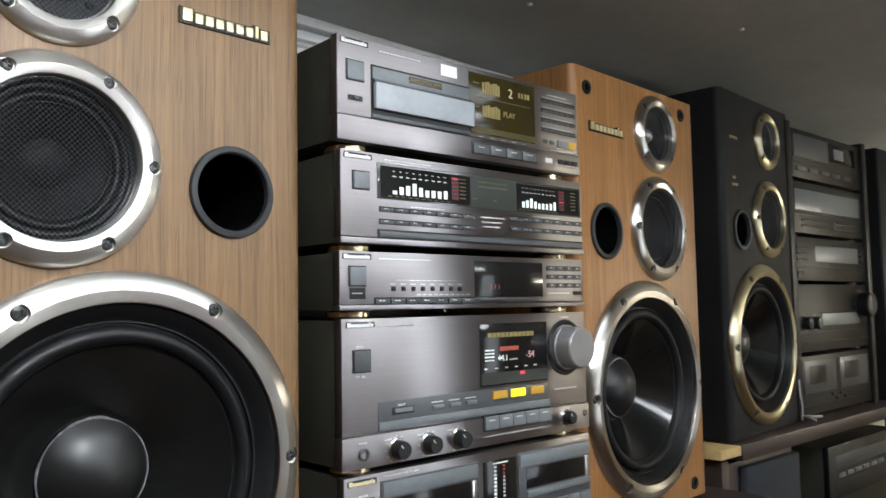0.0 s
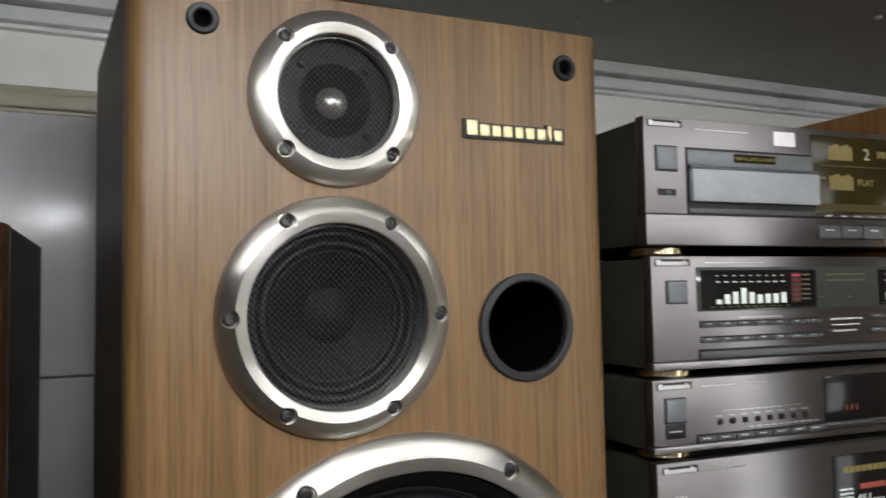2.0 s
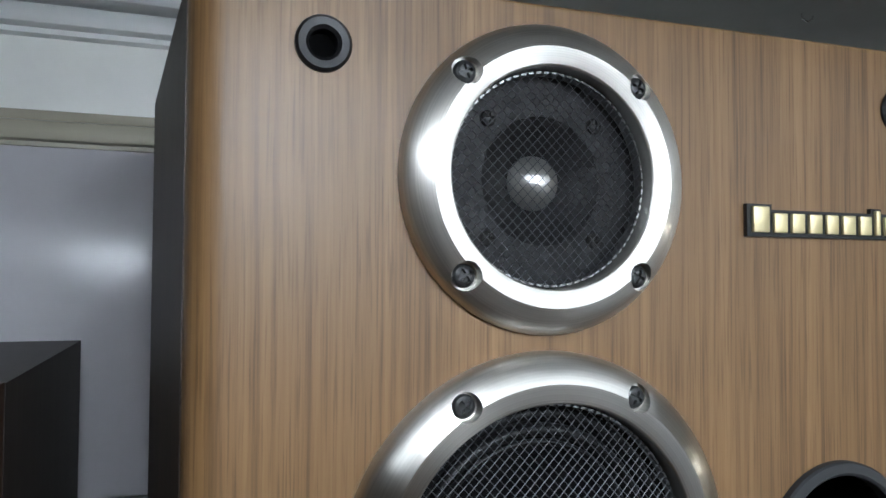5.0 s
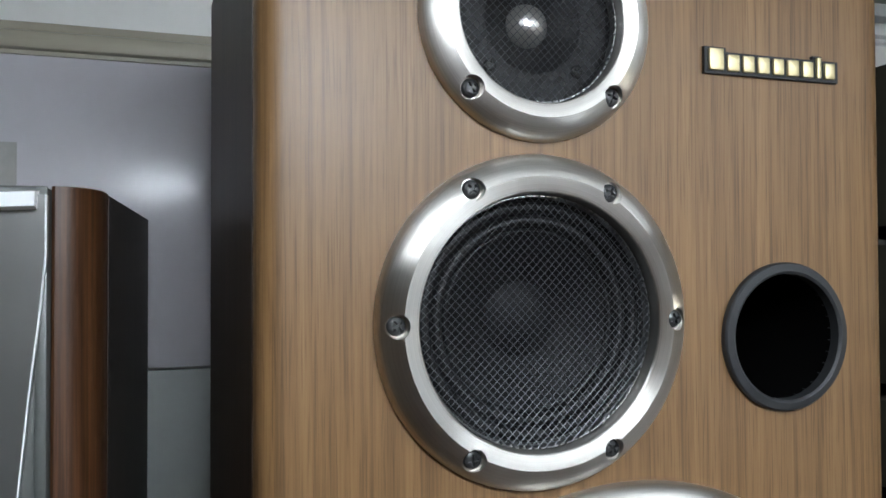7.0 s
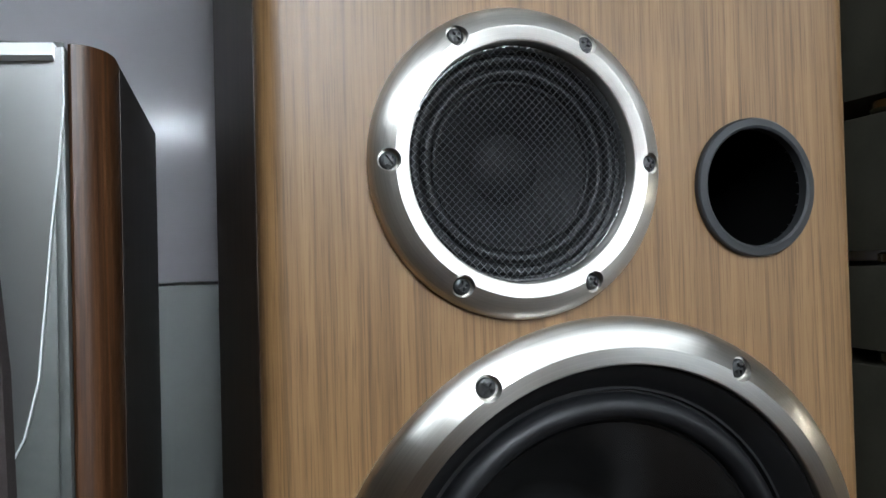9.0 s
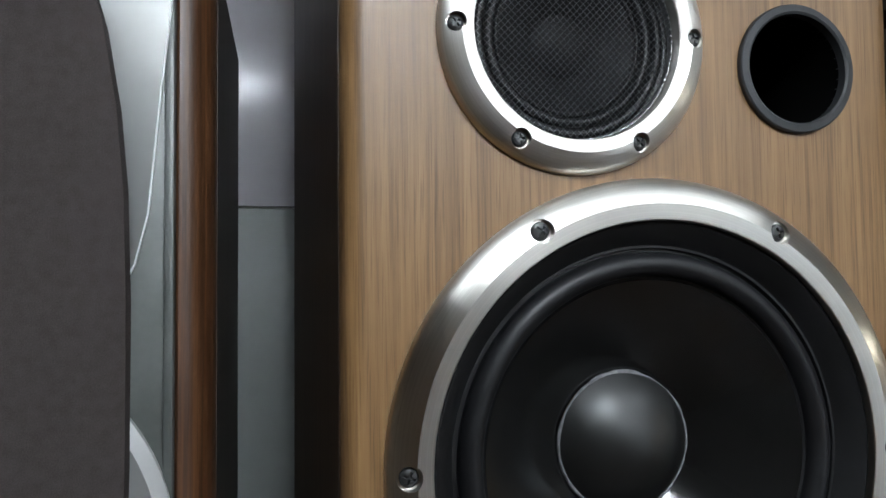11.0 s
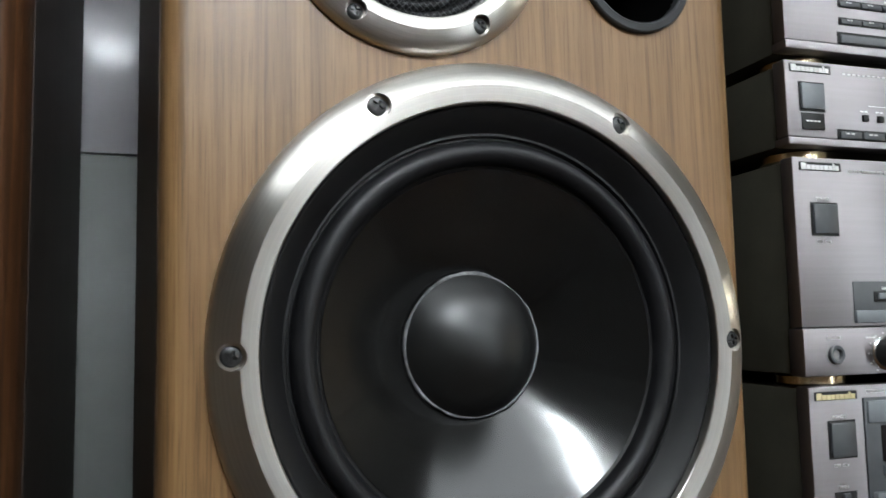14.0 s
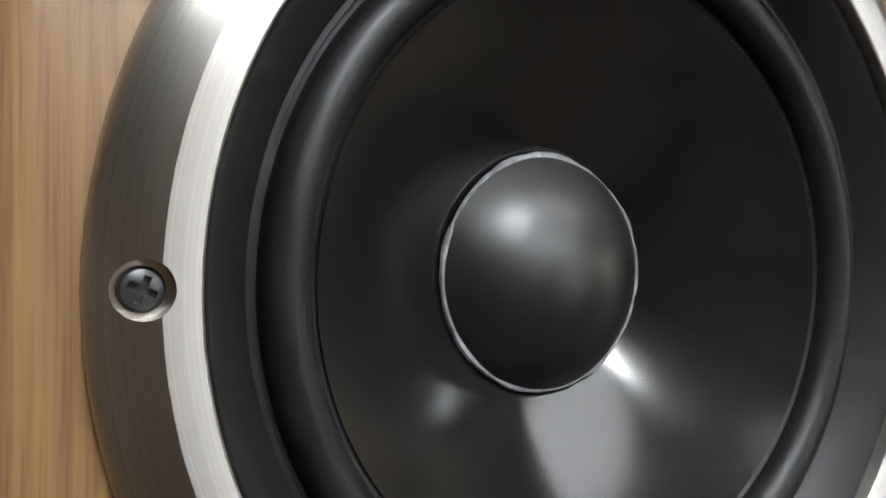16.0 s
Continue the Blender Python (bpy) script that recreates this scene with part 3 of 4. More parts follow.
    part("midrange_cap", shared(("md", k), lambda: mesh_of("midrange_cap", lathe([(0.0183 * k * math.sin(a) / math.sin(0.5), 0.0206 - 0.0183 * k * (math.cos(a) - math.cos(0.5)) / math.sin(0.5)) for a in (0.5 * q / 8 for q in range(9))], 48), PAPER)), PAPER, mcone, "small domed cap")

    # tweeter
    sq = [(0.0352 * k * a, 0.0360 * k * b) for a, b in ((1, 1), (-1, 1), (-1, -1), (1, -1))]
    ring = part("tweeter_ring", shared(("t", key), lambda: ring_mesh(0.0578 * k, 0.0477 * k, 0.0408 * k, 0.0105 * k, sq, 0.0053 * k, metal)), metal, sp, ring_label, (tx, 0, tz))
    for x, z in sq:
        part("screw", shared(("s2", k), lambda: screw_mesh(0.0043 * k)), SCREW, ring, at=(x, -0.0051 * k, z), turn=(0, random.uniform(0, 90), 0))
    mesh = part("mesh_grille", shared(("tg", k), lambda: mesh_of("mesh_grille", wire_disc(0.0402 * k, 0.0028 * k, math.radians(46), 0.00018 * k, 0.0020), MESH)), MESH, sp, "fine black wire mesh", (tx, -0.0046, tz))
    part("mesh_rim", shared(("tr", k), lambda: mesh_of("mesh_rim", bead_rim(0.0396 * k, 78, 0.0007), RIM)), RIM, mesh, at=(0, 0.0024, 0))
    plate = part("tweeter_plate", shared(("tp", k), lambda: mesh_of("tweeter_plate", lathe([(0.0455 * k, 0.004), (0.0245 * k, 0.004), (0.0238 * k, 0.0047), (0.016 * k, 0.008), (0.0105 * k, 0.0125)], 72), PLATE)), PLATE, sp, "black flanged plate", (tx, 0, tz))
    for a in (45, 135, 225, 315):
        part("screw", shared(("s3", k), lambda: screw_mesh(0.0030 * k)), SCREW, plate, at=(0.0315 * k * math.cos(math.radians(a)), 0.004, 0.0315 * k * math.sin(math.radians(a))))
    part("tweeter_dome", shared(("td", k), lambda: mesh_of("tweeter_dome", lathe([(0.0108 * k * math.sin(a), 0.0135 - 0.0095 * k * math.cos(a)) for a in (math.pi / 2 * q / 10 for q in range(11))], 48), DOME)), DOME, sp, "small silver dome", (tx, 0, tz))

    # port, grille sockets, badge
    q = pr
    rim = part("port_ring", lathe([(q, 0.001), (q, -0.0030), (q - 0.0008, -0.0040), (q - 0.0045, -0.0046), (q - 0.0058, -0.0036), (q - 0.0058, 0.004)], 96), PORT, sp, "dark grey plastic ring", (px, 0, pz))
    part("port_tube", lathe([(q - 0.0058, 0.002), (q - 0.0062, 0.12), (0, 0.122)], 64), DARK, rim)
    for x, z in pegs:
        sock = part("grille_socket", shared("peg", lambda: mesh_of("grille_socket", lathe([(0.0098, 0.0008), (0.0098, -0.0012), (0.0088, -0.0022), (0.0062, -0.0020), (0.0050, -0.0008), (0.0046, 0.012), (0, 0.0125)], 40), RUBBER)), RUBBER, sp, "black rubber socket", (X(x), 0, z))
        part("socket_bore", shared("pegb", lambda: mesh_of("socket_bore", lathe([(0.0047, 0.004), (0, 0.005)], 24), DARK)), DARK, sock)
    if badge:
        bx, bz, bw, bh = badge
        left = bx if side > 0 else X(bx) - bw
        u = bw / 83.0
        step = [(0, 0), (83, 0), (83, 11.2), (72.6, 11.2), (72.6, 13.4), (66.8, 13.4), (66.8, 11.2), (12.6, 11.2), (12.6, 13.4), (0, 13.4)]
        b = part("badge", prism([(p * u, q * u) for p, q in step], -0.0022, 0.0006), BLACK, sp, "black badge with gilt raised shapes", (left, 0, bz))
        x = 2.2
        for wdt, h in ((8.2, 10.8), (6.8, 8.2), (6.6, 8.2), (6.8, 8.2), (6.4, 8.2), (7.0, 8.2), (6.6, 8.2), (2.6, 10.8), (6.4, 8.2)):
            g = box(0, wdt * u, -0.0038, -0.0018, 0, h * u, 0.0005)
            part("gilt_block", g, GOLD, b, at=(x * u, 0, 0.0016))
            x += wdt + 2.55
    return sp


PAIR = "matched pair of loudspeakers"
SIZE = (-0.1745, 0.1625, 0.240, 0.612)
B = 1.077
lay = dict(size=SIZE, woofer=(1.25 - B, 0.153), mid=(-0.0475, 1.4817 - B), tweeter=(-0.0465, 1.6225 - B), port=(0.0919, 1.4705 - B, 0.0381),
           pegs=((-0.1310, 1.665 - B), (0.1295, 1.6615 - B), (-0.1310, 1.098 - B), (0.1295, 1.098 - B)), badge=(0.0440, 1.6035 - B, 0.083, 0.0134))
loudspeaker("loudspeaker", pose(0, 0, B), "walnut-veneered three-way loudspeaker with nickel rings, on bench", PAIR, WALNUT, NICKEL, 1, **lay)
loudspeaker("loudspeaker", pose(0.7545, 0.0148, B, 0, 0, 1.0), "honey-brown three-way loudspeaker beside the component stack", PAIR, HONEY, NICKEL, -1, **lay)
B3 = 1.140
# the far end of the row, seen from its own corner
FAR = pose(1.2906, 0.0329, 1.1319, 0, 0, -2.95) @ Matrix.Scale(1.0589, 4) @ pose(-1.2, -0.04, -1.139)
black = loudspeaker("loudspeaker", FAR @ pose(1.118, 0.040, B3, 0, 0, 4.5), "black ash three-way loudspeaker with champagne rings, on shelf", "", ASH, BRASS, -1,
            size=(-0.166, 0.140, 0.26, 0.582), woofer=(1.291 - B3, 0.14), mid=(-0.045, 1.511 - B3), tweeter=(-0.05, 1.654 - B3), port=(0.072, 1.486 - B3, 0.034),
            pegs=(), badge=None, k=0.90, ring_label="champagne metal trim ring")
for z, n, w in ((1.640 - B3, 5, 0.0062), (1.572 - B3, 2, 0.005), (1.560 - B3, 4, 0.006)):
    for i in range(n):
        part("gilt_mark", box(0, w * 0.8, -0.0008, 0.0004, 0, 0.0045), DIMGOLD, black, at=(-0.105 + i * w + (5 - n) * w / 2, 0, z))

# ---- hi-fi components; x from the left edge, z down from the top edge, both in millimetres ----
W = 0.355


def slab(parent, name, x0, z0, x1, z1, out, mat, back=0.0, bevel=0.0006, label=""):
    """A block on a front panel between two corners, standing out by some millimetres."""
    return part(name, box(x0 / 1000, x1 / 1000, -out / 1000, back / 1000 + 0.0005, -max(z0, z1) / 1000, -min(z0, z1) / 1000, bevel), mat, parent, label)


def bars(parent, name, x0, x1, z, n, mat, height=1.2, fill=0.6, out=0.25):
    """A line of small printed marks that cannot be read."""
    bm = bmesh.new()
    step = (x1 - x0) / n
    for i in range(n):
        a = x0 + i * step
        add_box(bm, a / 1000, (a + step * fill) / 1000, -out / 1000, 0.0002, -(z + height / 2) / 1000, -(z - height / 2) / 1000)
    return part(name, bm, mat, parent)


# the stack is turned a little about its front left edge
TURNED = pose(0.197, -0.0055, 0.0085, 0, 0, -2.9)


def component(name, x, y, top, height, label, split=None, group="hi-fi stack", face=FACE, width=W, depth=0.27, feet=FOOT, place=TURNED):
    ob = thing(name, place @ pose(x, y, top), label, name.replace("_", " "), group)
    w, h = width * 1000, height * 1000
    part("casing", box(0.002, width - 0.002, 0.010, depth, -height + 0.001, -0.0015, 0.001), CHASSIS, ob, "olive black steel casing")
    f = bmesh.new()
    lower = split or h
    add_box(f, 0, width, 0, 0.011, -lower / 1000 + (0.0006 if split else 0), 0, 0.0011)
    part("front_panel", f, face, ob, "brushed grey mauve aluminium panel")
    if split:
        part("lower_panel", box(-0.0012, width + 0.0012, -0.0018, 0.0115, -height, -lower / 1000, 0.0012), face, ob)
    for fx in (0.030, width - 0.030):
        for fy in (0.030, depth - 0.035):
            part("foot", shared(("foot", feet.name), lambda: mesh_of("foot", turned([(0, 0), (0.019, 0), (0.0215, -0.0012), (0.0215, -0.006), (0.020, -0.0075), (0, -0.0075)]), feet)), feet, ob, "gilt round foot", (fx, fy, -height))
    return ob


def turned(profile, n=32):
    """Turn rows of (radius, z) round the z axis."""
    bm = lathe(profile, n)
    bmesh.ops.rotate(bm, verts=bm.verts, cent=(0, 0, 0), matrix=Euler((radians(-90), 0, 0)).to_matrix())
    for v in bm.verts:
        v.co.z = -v.co.z
    return bm


def brand(ob, x, z, mat=PRINT):
    """A small raised maker's plate, as plain shapes."""
    p = slab(ob, "maker_plate", x, z, x + 33, z + 5.5, 0.5, BLACK, label="small black plate with bright blocks")
    u = x + 1.2
    for wdt, h in ((3.8, 4.2), (3, 3), (3, 3), (3, 3), (2.8, 3), (3.2, 3), (3, 3), (1.3, 4.2), (2.8, 3)):
        slab(p, "bright_block", u, z + 5 - h, u + wdt, z + 5, 0.9, mat, bevel=0)
        u += wdt + 0.45


def push_button(ob, x0, z0, x1, z1, mat=KEYLITE, label="grey push button"):
    fr = slab(ob, "button_frame", x0 - 1.2, z0 - 1.2, x1 + 1.2, z1 + 1.2, 0.3, BLACK, bevel=0)
    return slab(fr, "button", x0, z0, x1, z1, 2.2, mat, bevel=0.0008, label=label)


def knob(ob, x, z, r, length, mat, label):
    kb = part("knob", lathe([(0, -length), (r * 0.86, -length), (r * 0.95, -length + 0.0012), (r, -length + 0.003), (r * 1.02, 0), (0, 0)], 48), mat, ob, label, (x / 1000, 0, -z / 1000))
    part("knob_skirt", lathe([(r * 1.02, -0.0022), (r * 1.22, -0.0016), (r * 1.26, 0.0), (r * 1.02, 0.0)], 48), CHROME if mat is BLACK and r < 0.01 else BLACK, kb, "bright turned skirt")
    part("pointer", box(-0.0004, 0.0004, -length - 0.0002, -length + 0.001, r * 0.35, r * 0.85), PRINT, kb, turn=(0, -40, 0))
    tick = bmesh.new()
    for i in range(11):
        a = math.radians(240 - 30 * i)
        m = Vector((math.cos(a) * r * 1.42, 0, math.sin(a) * r * 1.42))
        add_box(tick, m.x - 0.0005, m.x + 0.0005, -0.0003, 0.0002, m.z - 0.0005, m.z + 0.0005)
    part("scale_print", tick, PRINT, kb)
    return kb


# compact disc player
AMBERBAND = material("olive_display_band", (0.055, 0.043, 0.012), 0.3)
cd = component("disc_player", 0.0, 0.0, 1.622, 0.101, "grey mauve compact disc player on top of the stack", 77)
brand(cd, 3.5, 2.5)
bars(cd, "model_print", 50, 104, 8, 12, PRINT, 1.0)
push_button(cd, 11, 24, 30, 42)
sw = slab(cd, "timer_switch", 12, 57, 29, 62, 0.3, BLACK, bevel=0)
slab(sw, "switch_lever", 19, 58, 24, 61, 1.6, KEY)
rec = slab(cd, "tray_recess", 39, 23, 171, 76, 0.35, BLACK, bevel=0)
slab(rec, "upper_strip", 40.5, 25, 171, 37, 1.4, KEYLITE)
lab = slab(rec, "gold_label", 86, 26.5, 130, 33.5, 1.55, AMBERGLASS, bevel=0)
writing("DIGITAL OPTICAL OUTPUT", 0.0036, LITAMBER, lab, (0.0875, -0.0017, -0.0312))
part("tray_door", box(0.0415, 0.1735, -0.0055, -0.0003, -0.0665, -0.0405, 0.0012), TRAY, rec, "pale grey disc tray front")
slab(rec, "door_cap", 41.5, 37.4, 173.5, 40.4, 3.4, KEY)
slab(rec, "sill", 40, 71.5, 171, 75.5, 1.6, KEY)
slab(cd, "sticker", 130, 5, 153, 17, 0.4, STICKER, bevel=0, label="small white paper sticker")
disp = slab(cd, "display", 170, 5, 276, 72, 0.6, AMBERGLASS, label="amber smoked display window")
for z in (20, 46):
    for i in range(7):
        slab(disp, "level_bar", 190 + i * 4.0, z - 6 - (i % 3), 193.2 + i * 4.0, z + 6, 0.75, LITAMBER, bevel=0)
    bars(disp, "small_print", 176, 186, z - 4, 2, DIMPRINT, 1.4, 0.8, 0.8)
writing("2", 0.0145, LITPALE, disp, (0.231, -0.0008, -0.0245))
bars(disp, "digit_print", 248, 268, 19, 4, LITAMBER, 6, 0.6, 0.8)
writing("PLAY", 0.0085, LITAMBER, disp, (0.2225, -0.0008, -0.0475))
bars(disp, "small_print", 180, 268, 31, 22, DIMPRINT, 0.9, 0.6, 0.8)
slab(disp, "gold_band", 172, 64, 275, 70.5, 0.75, AMBERBAND, bevel=0)
bars(disp, "band_print", 184, 270, 74.5, 5, PRINT, 0.9, 0.45, 0.3)
for j in range(4):
    z = 15 + 11.7 * j
    row = slab(cd, "key_groove", 287, z, 350, z + 4.6, 0.3, BLACK, bevel=0)
    for i in range(6):
        slab(row, "key", 288 + i * 10.4, z + 1.6, 297 + i * 10.4, z + 4.2, 1.5, KEY, bevel=0.0003)
    bars(cd, "row_print", 290, 346, z - 1.6, 10, PRINT, 0.8, 0.5)
bars(cd, "model_print", 300, 336, 9.5, 9, PRINT, 1.4, 0.7)
for i in range(2):
    slab(cd, "key", 289 + i * 12, 64, 297 + i * 12, 68.5, 1.2, KEY)
pl = slab(cd, "play_key", 315, 62, 334, 71, 1.6, KEYLITE, label="pale key with amber part")
slab(pl, "amber_key", 335, 62, 350, 71, 1.4, YELLOW)
slab(cd, "key_line", 314, 71.6, 350, 73, 1.2, EDGE, bevel=0)
ks = slab(cd, "key_strip", 171, 82, 276, 95, 2.4, BLACK)
for i in range(4):
    slab(ks, "strip_key", 172.5 + i * 25.8, 83.2, 197 + i * 25.8, 94, 3.6, KEY)
    bars(ks, "key_print", 180 + i * 25.8, 190 + i * 25.8, 87, 3, PRINT, 1.1, 0.7, 3.8)
slab(cd, "disc_mark", 291, 86, 303, 91.5, 2.1, PRINT, bevel=0)
for i in range(3):
    slab(cd, "key", 313 + i * 12.6, 85.5, 324 + i * 12.6, 91, 3.0, BLACK)
slab(cd, "key_line", 312, 91.6, 351, 92.8, 2.4, EDGE, bevel=0)

# graphic equaliser
eq = component("equaliser", 0.003, 0.0, 1.5125, 0.088, "grey mauve graphic equaliser with lit spectrum display", 82)
brand(eq, 3.5, 2.2)
bars(eq, "model_print", 52, 112, 5, 14, PRINT, 0.9)
push_button(eq, 14, 20, 32, 36)
glass = slab(eq, "display_window", 42, 8.5, 352, 43.5, 0.5, GREENGLASS, label="green grey smoked window")
DIMRED = material("dim_red_mark", (0.16, 0.015, 0.02), 0.4)
DIMFIELD = material("dim_red_field", (0.035, 0.006, 0.008), 0.4)
LEVELS = (3.5, 7.5, 9.5, 12.5, 9, 7, 7.5, 7.5, 8.5, 11)
for x0, x1, off, rm in ((46, 166, 61, 140), (238, 349, 247, 312)):
    wd = slab(glass, "spectrum_window", x0, 11, x1, 42, 0.7, GLASS, bevel=0, label="smoked black spectrum window")
    stepx = (rm - off - 4) / 9.0
    for i in range(9):
        h = LEVELS[i] if off < 100 else LEVELS[(i + 1) % 10] * 0.9
        slab(wd, "spectrum_bar", off + i * stepx, 38 - h, off + i * stepx + stepx * 0.62, 38, 0.9, LIT, bevel=0)
    bars(wd, "peak_print", off, rm - 4, 20.5, 9, LIT, 0.7, 0.5, 0.9)
    bars(wd, "peak_print", off, rm - 4, 15.5, 9, PRINT, 0.6, 0.35, 0.9)
    for j in range(6):
        slab(wd, "red_mark", rm, 15 + j * 4, rm + 8, 16 + j * 4, 0.9, LITRED if j == (0 if off < 100 else 3) else DIMRED, bevel=0)
        slab(wd, "level_mark", x1 - 16, 14.5 + j * 4, x1 - 7, 15.7 + j * 4, 0.9, DIMPRINT, bevel=0)
    slab(wd, "red_field", rm - 1, 13.5, rm + 9, 37.5, 0.78, DIMFIELD, bevel=0)
    bars(wd, "frequency_print", off - 6, rm, 40.3, 10, DIMPRINT, 0.8, 0.6, 0.9)
bars(glass, "window_print", 178, 224, 15, 6, DIMPRINT, 1.2, 0.85, 0.7)
bars(glass, "window_print", 178, 224, 20, 7, DIMPRINT, 1.2, 0.8, 0.7)
bars(glass, "window_print", 170, 232, 34, 2, DIMPRINT, 0.9, 0.15, 0.7)
for x0, x1, z in ((44, 172, 51), (44, 172, 63), (226, 354, 49), (226, 354, 60.5)):
    row = slab(eq, "key_groove", x0, z, x1, z + 5.2, 0.3, BLACK, bevel=0)
    n = 7
    for i in range(n):
        a = x0 + 0.8 + i * (x1 - x0 - 1) / n
        slab(row, "key", a, z + 1.4, a + (x1 - x0) / n - 1.4, z + 4.8, 1.7, KEY, bevel=0.0004)
        bars(row, "key_print", a + 5, a + 10, z + 2.2, 2, PRINT, 0.7, 0.7, 1.9)
    if z in (51, 49):
        bars(eq, "row_print", x0 + 40, x0 + 86, z - 2.0, 9, PRINT, 1.0, 0.7)
for j in range(3):
    bars(eq, "centre_print", 181 + j * 2, 219 - j * 4, 53 + j * 5, 8, PRINT, 1.4, 0.75)
lr = slab(eq, "long_groove", 42, 73, 354, 81.2, 0.3, BLACK, bevel=0)
slab(lr, "long_bar", 44, 75, 353, 80.6, 1.6, KEY)

# tuner
tu = component("tuner", 0.001, 0.0, 1.4175, 0.0555, "slim grey mauve radio tuner in the stack", 50.5)
brand(tu, 3.5, 2.2)
bars(tu, "model_print", 46, 112, 6.5, 16, PRINT, 0.9)
push_button(tu, 11, 15, 29, 32)
slab(tu, "lower_key", 11, 34, 29, 45, 0.8, BLACK)
bars(tu, "key_print", 14, 26, 39.5, 4, PRINT, 0.9, 0.7, 0.95)
for i in range(8):
    kx = 60 + i * 12.6
    k8 = slab(tu, "preset_key", kx, 33, kx + 4.4, 37.4, 1.8, BLACK)
    bars(k8, "key_print", kx - 1, kx + 6, 30.6, 2, PRINT, 0.8, 0.7)
bars(tu, "row_print", 84, 128, 27, 6, PRINT, 0.8, 0.7)
slab(tu, "print_line", 66, 26.6, 84, 26.9, 0.2, PRINT, bevel=0)
slab(tu, "print_line", 128, 26.6, 146, 26.9, 0.2, PRINT, bevel=0)
st = slab(tu, "key_strip", 39, 43.5, 172, 50.2, 0.4, BLACK, bevel=0)
for i in range(7):
    slab(st, "strip_key", 40 + i * 18.7, 45.0, 57.4 + i * 18.7, 49.8, 2.2, KEY)
    bars(st, "key_print", 44 + i * 18.7, 52 + i * 18.7, 46.6, 2, PRINT, 0.8, 0.7, 2.4)
bars(tu, "row_print", 92, 168, 41, 10, PRINT, 0.8, 0.6)
dp = slab(tu, "display", 172, 5.5, 281, 44, 0.6, GLASS, label="smoked black tuner display")
bars(dp, "digit_print", 196, 214, 33, 3, LITORANGE, 5.0, 0.18, 0.8)
slab(dp, "lower_bar", 173, 44.6, 281, 47.5, 0.6, KEY)
for j in range(3):
    z = 8.5 + j * 10
    row = slab(tu, "key_groove", 288, z, 351, z + 5.4, 0.3, BLACK, bevel=0)
    for i in range(4):
        slab(row, "key", 289 + i * 15.6, z + 1.0, 303 + i * 15.6, z + 4.8, 1.8, KEY, bevel=0.0004)
        bars(row, "key_print", 294 + i * 15.6, 298 + i * 15.6, z + 2.2, 1, PRINT, 0.9, 0.8, 2.0)
bars(tu, "row_print", 290, 330, 40, 12, PRINT, 1.2, 0.75)
slab(tu, "memory_key", 336, 38, 351, 42, 1.8, BLACK)

# amplifier
am = component("amplifier", 0.0025, 0.0, 1.3545, 0.1375, "grey mauve amplifier with large volume knob and lit yellow key", 108)
brand(am, 5, 3.0)
writing("DIGITAL INTEGRATED AMPLIFIER", 0.0028, PRINT, am, (0.044, -0.0003, -0.0090))
push_button(am, 13, 30, 32, 49, KEY)
writing("POWER", 0.0030, PRINT, am, (0.0165, -0.0003, -0.0275))
writing("OFF   ON", 0.0026, PRINT, am, (0.0155, -0.0003, -0.0545))
dp = slab(am, "display", 176, 9.5, 284, 76, 0.7, GLASS, label="smoked black amplifier display")
bars(dp, "amber_print", 188, 262, 22, 11, LITAMBER, 5.0, 0.85, 0.9)
bars(dp, "orange_print", 206, 236, 37, 6, LITORANGE, 4.5, 0.9, 0.9)
for j in range(4):
    bars(dp, "white_print", 183, 198, 38 + j * 3.6, 3, LIT if j < 3 else PRINT, 1.5, 0.85, 0.9)
writing("44.1", 0.0095, LIT, dp, (0.2025, -0.0009, -0.0500))
bars(dp, "white_print", 221, 234, 49, 4, PRINT, 1.6, 0.7, 0.9)
writing("-54", 0.0105, LITROSE, dp, (0.2475, -0.0009, -0.0485))
bars(dp, "scale_print", 182, 276, 57.5, 6, PRINT, 1.2, 0.3, 0.9)
# the pale reflection low in the glass, laid on as a coloured strip
slab(dp, "reflection_band", 178, 62, 283, 74.5, 0.85, GREENGLASS, bevel=0)
slab(dp, "red_lamp", 237, 63, 245, 66.5, 1.0, LITRED, bevel=0)
pn = slab(am, "control_panel", 41, 79, 285, 105.5, 0.6, KEY, label="slate control panel")
slab(pn, "lower_lip", 41, 97.5, 285, 105.2, 2.4, KEYLITE)
ds = slab(pn, "direct_slot", 57, 85.5, 84, 92.5, 0.8, BLACK, bevel=0)
slab(ds, "direct_key", 60, 86.5, 82, 90.5, 2.4, KEYLITE)
writing("DIRECT", 0.0028, PRINT, pn, (0.064, -0.0008, -0.0845))
for i, x in enumerate((108, 131, 154)):
    ky = slab(pn, "small_key", x, 88, x + 15, 91.5, 2.4, KEYLITE)
    bars(ky, "key_print", x - 1, x + 15, 85, 5, PRINT, 1.0, 0.75, 0.75)
for x, mt, lb in ((193, YELLOW, "amber key"), (222, LITYELLOW, "lit bright yellow key"), (253, YELLOW, "amber key")):
    slab(pn, "source_key", x, 81.5, x + 22, 90, 2.4, mt, label=lb)
kn = part("volume_knob", lathe([(0, -0.026), (0.0215, -0.026), (0.0228, -0.0250), (0.0235, -0.0235), (0.0240, -0.006), (0.0260, -0.0055), (0.0262, 0), (0, 0)], 72), STEEL, am, "large satin grey volume knob", (0.3165, 0, -0.0405))
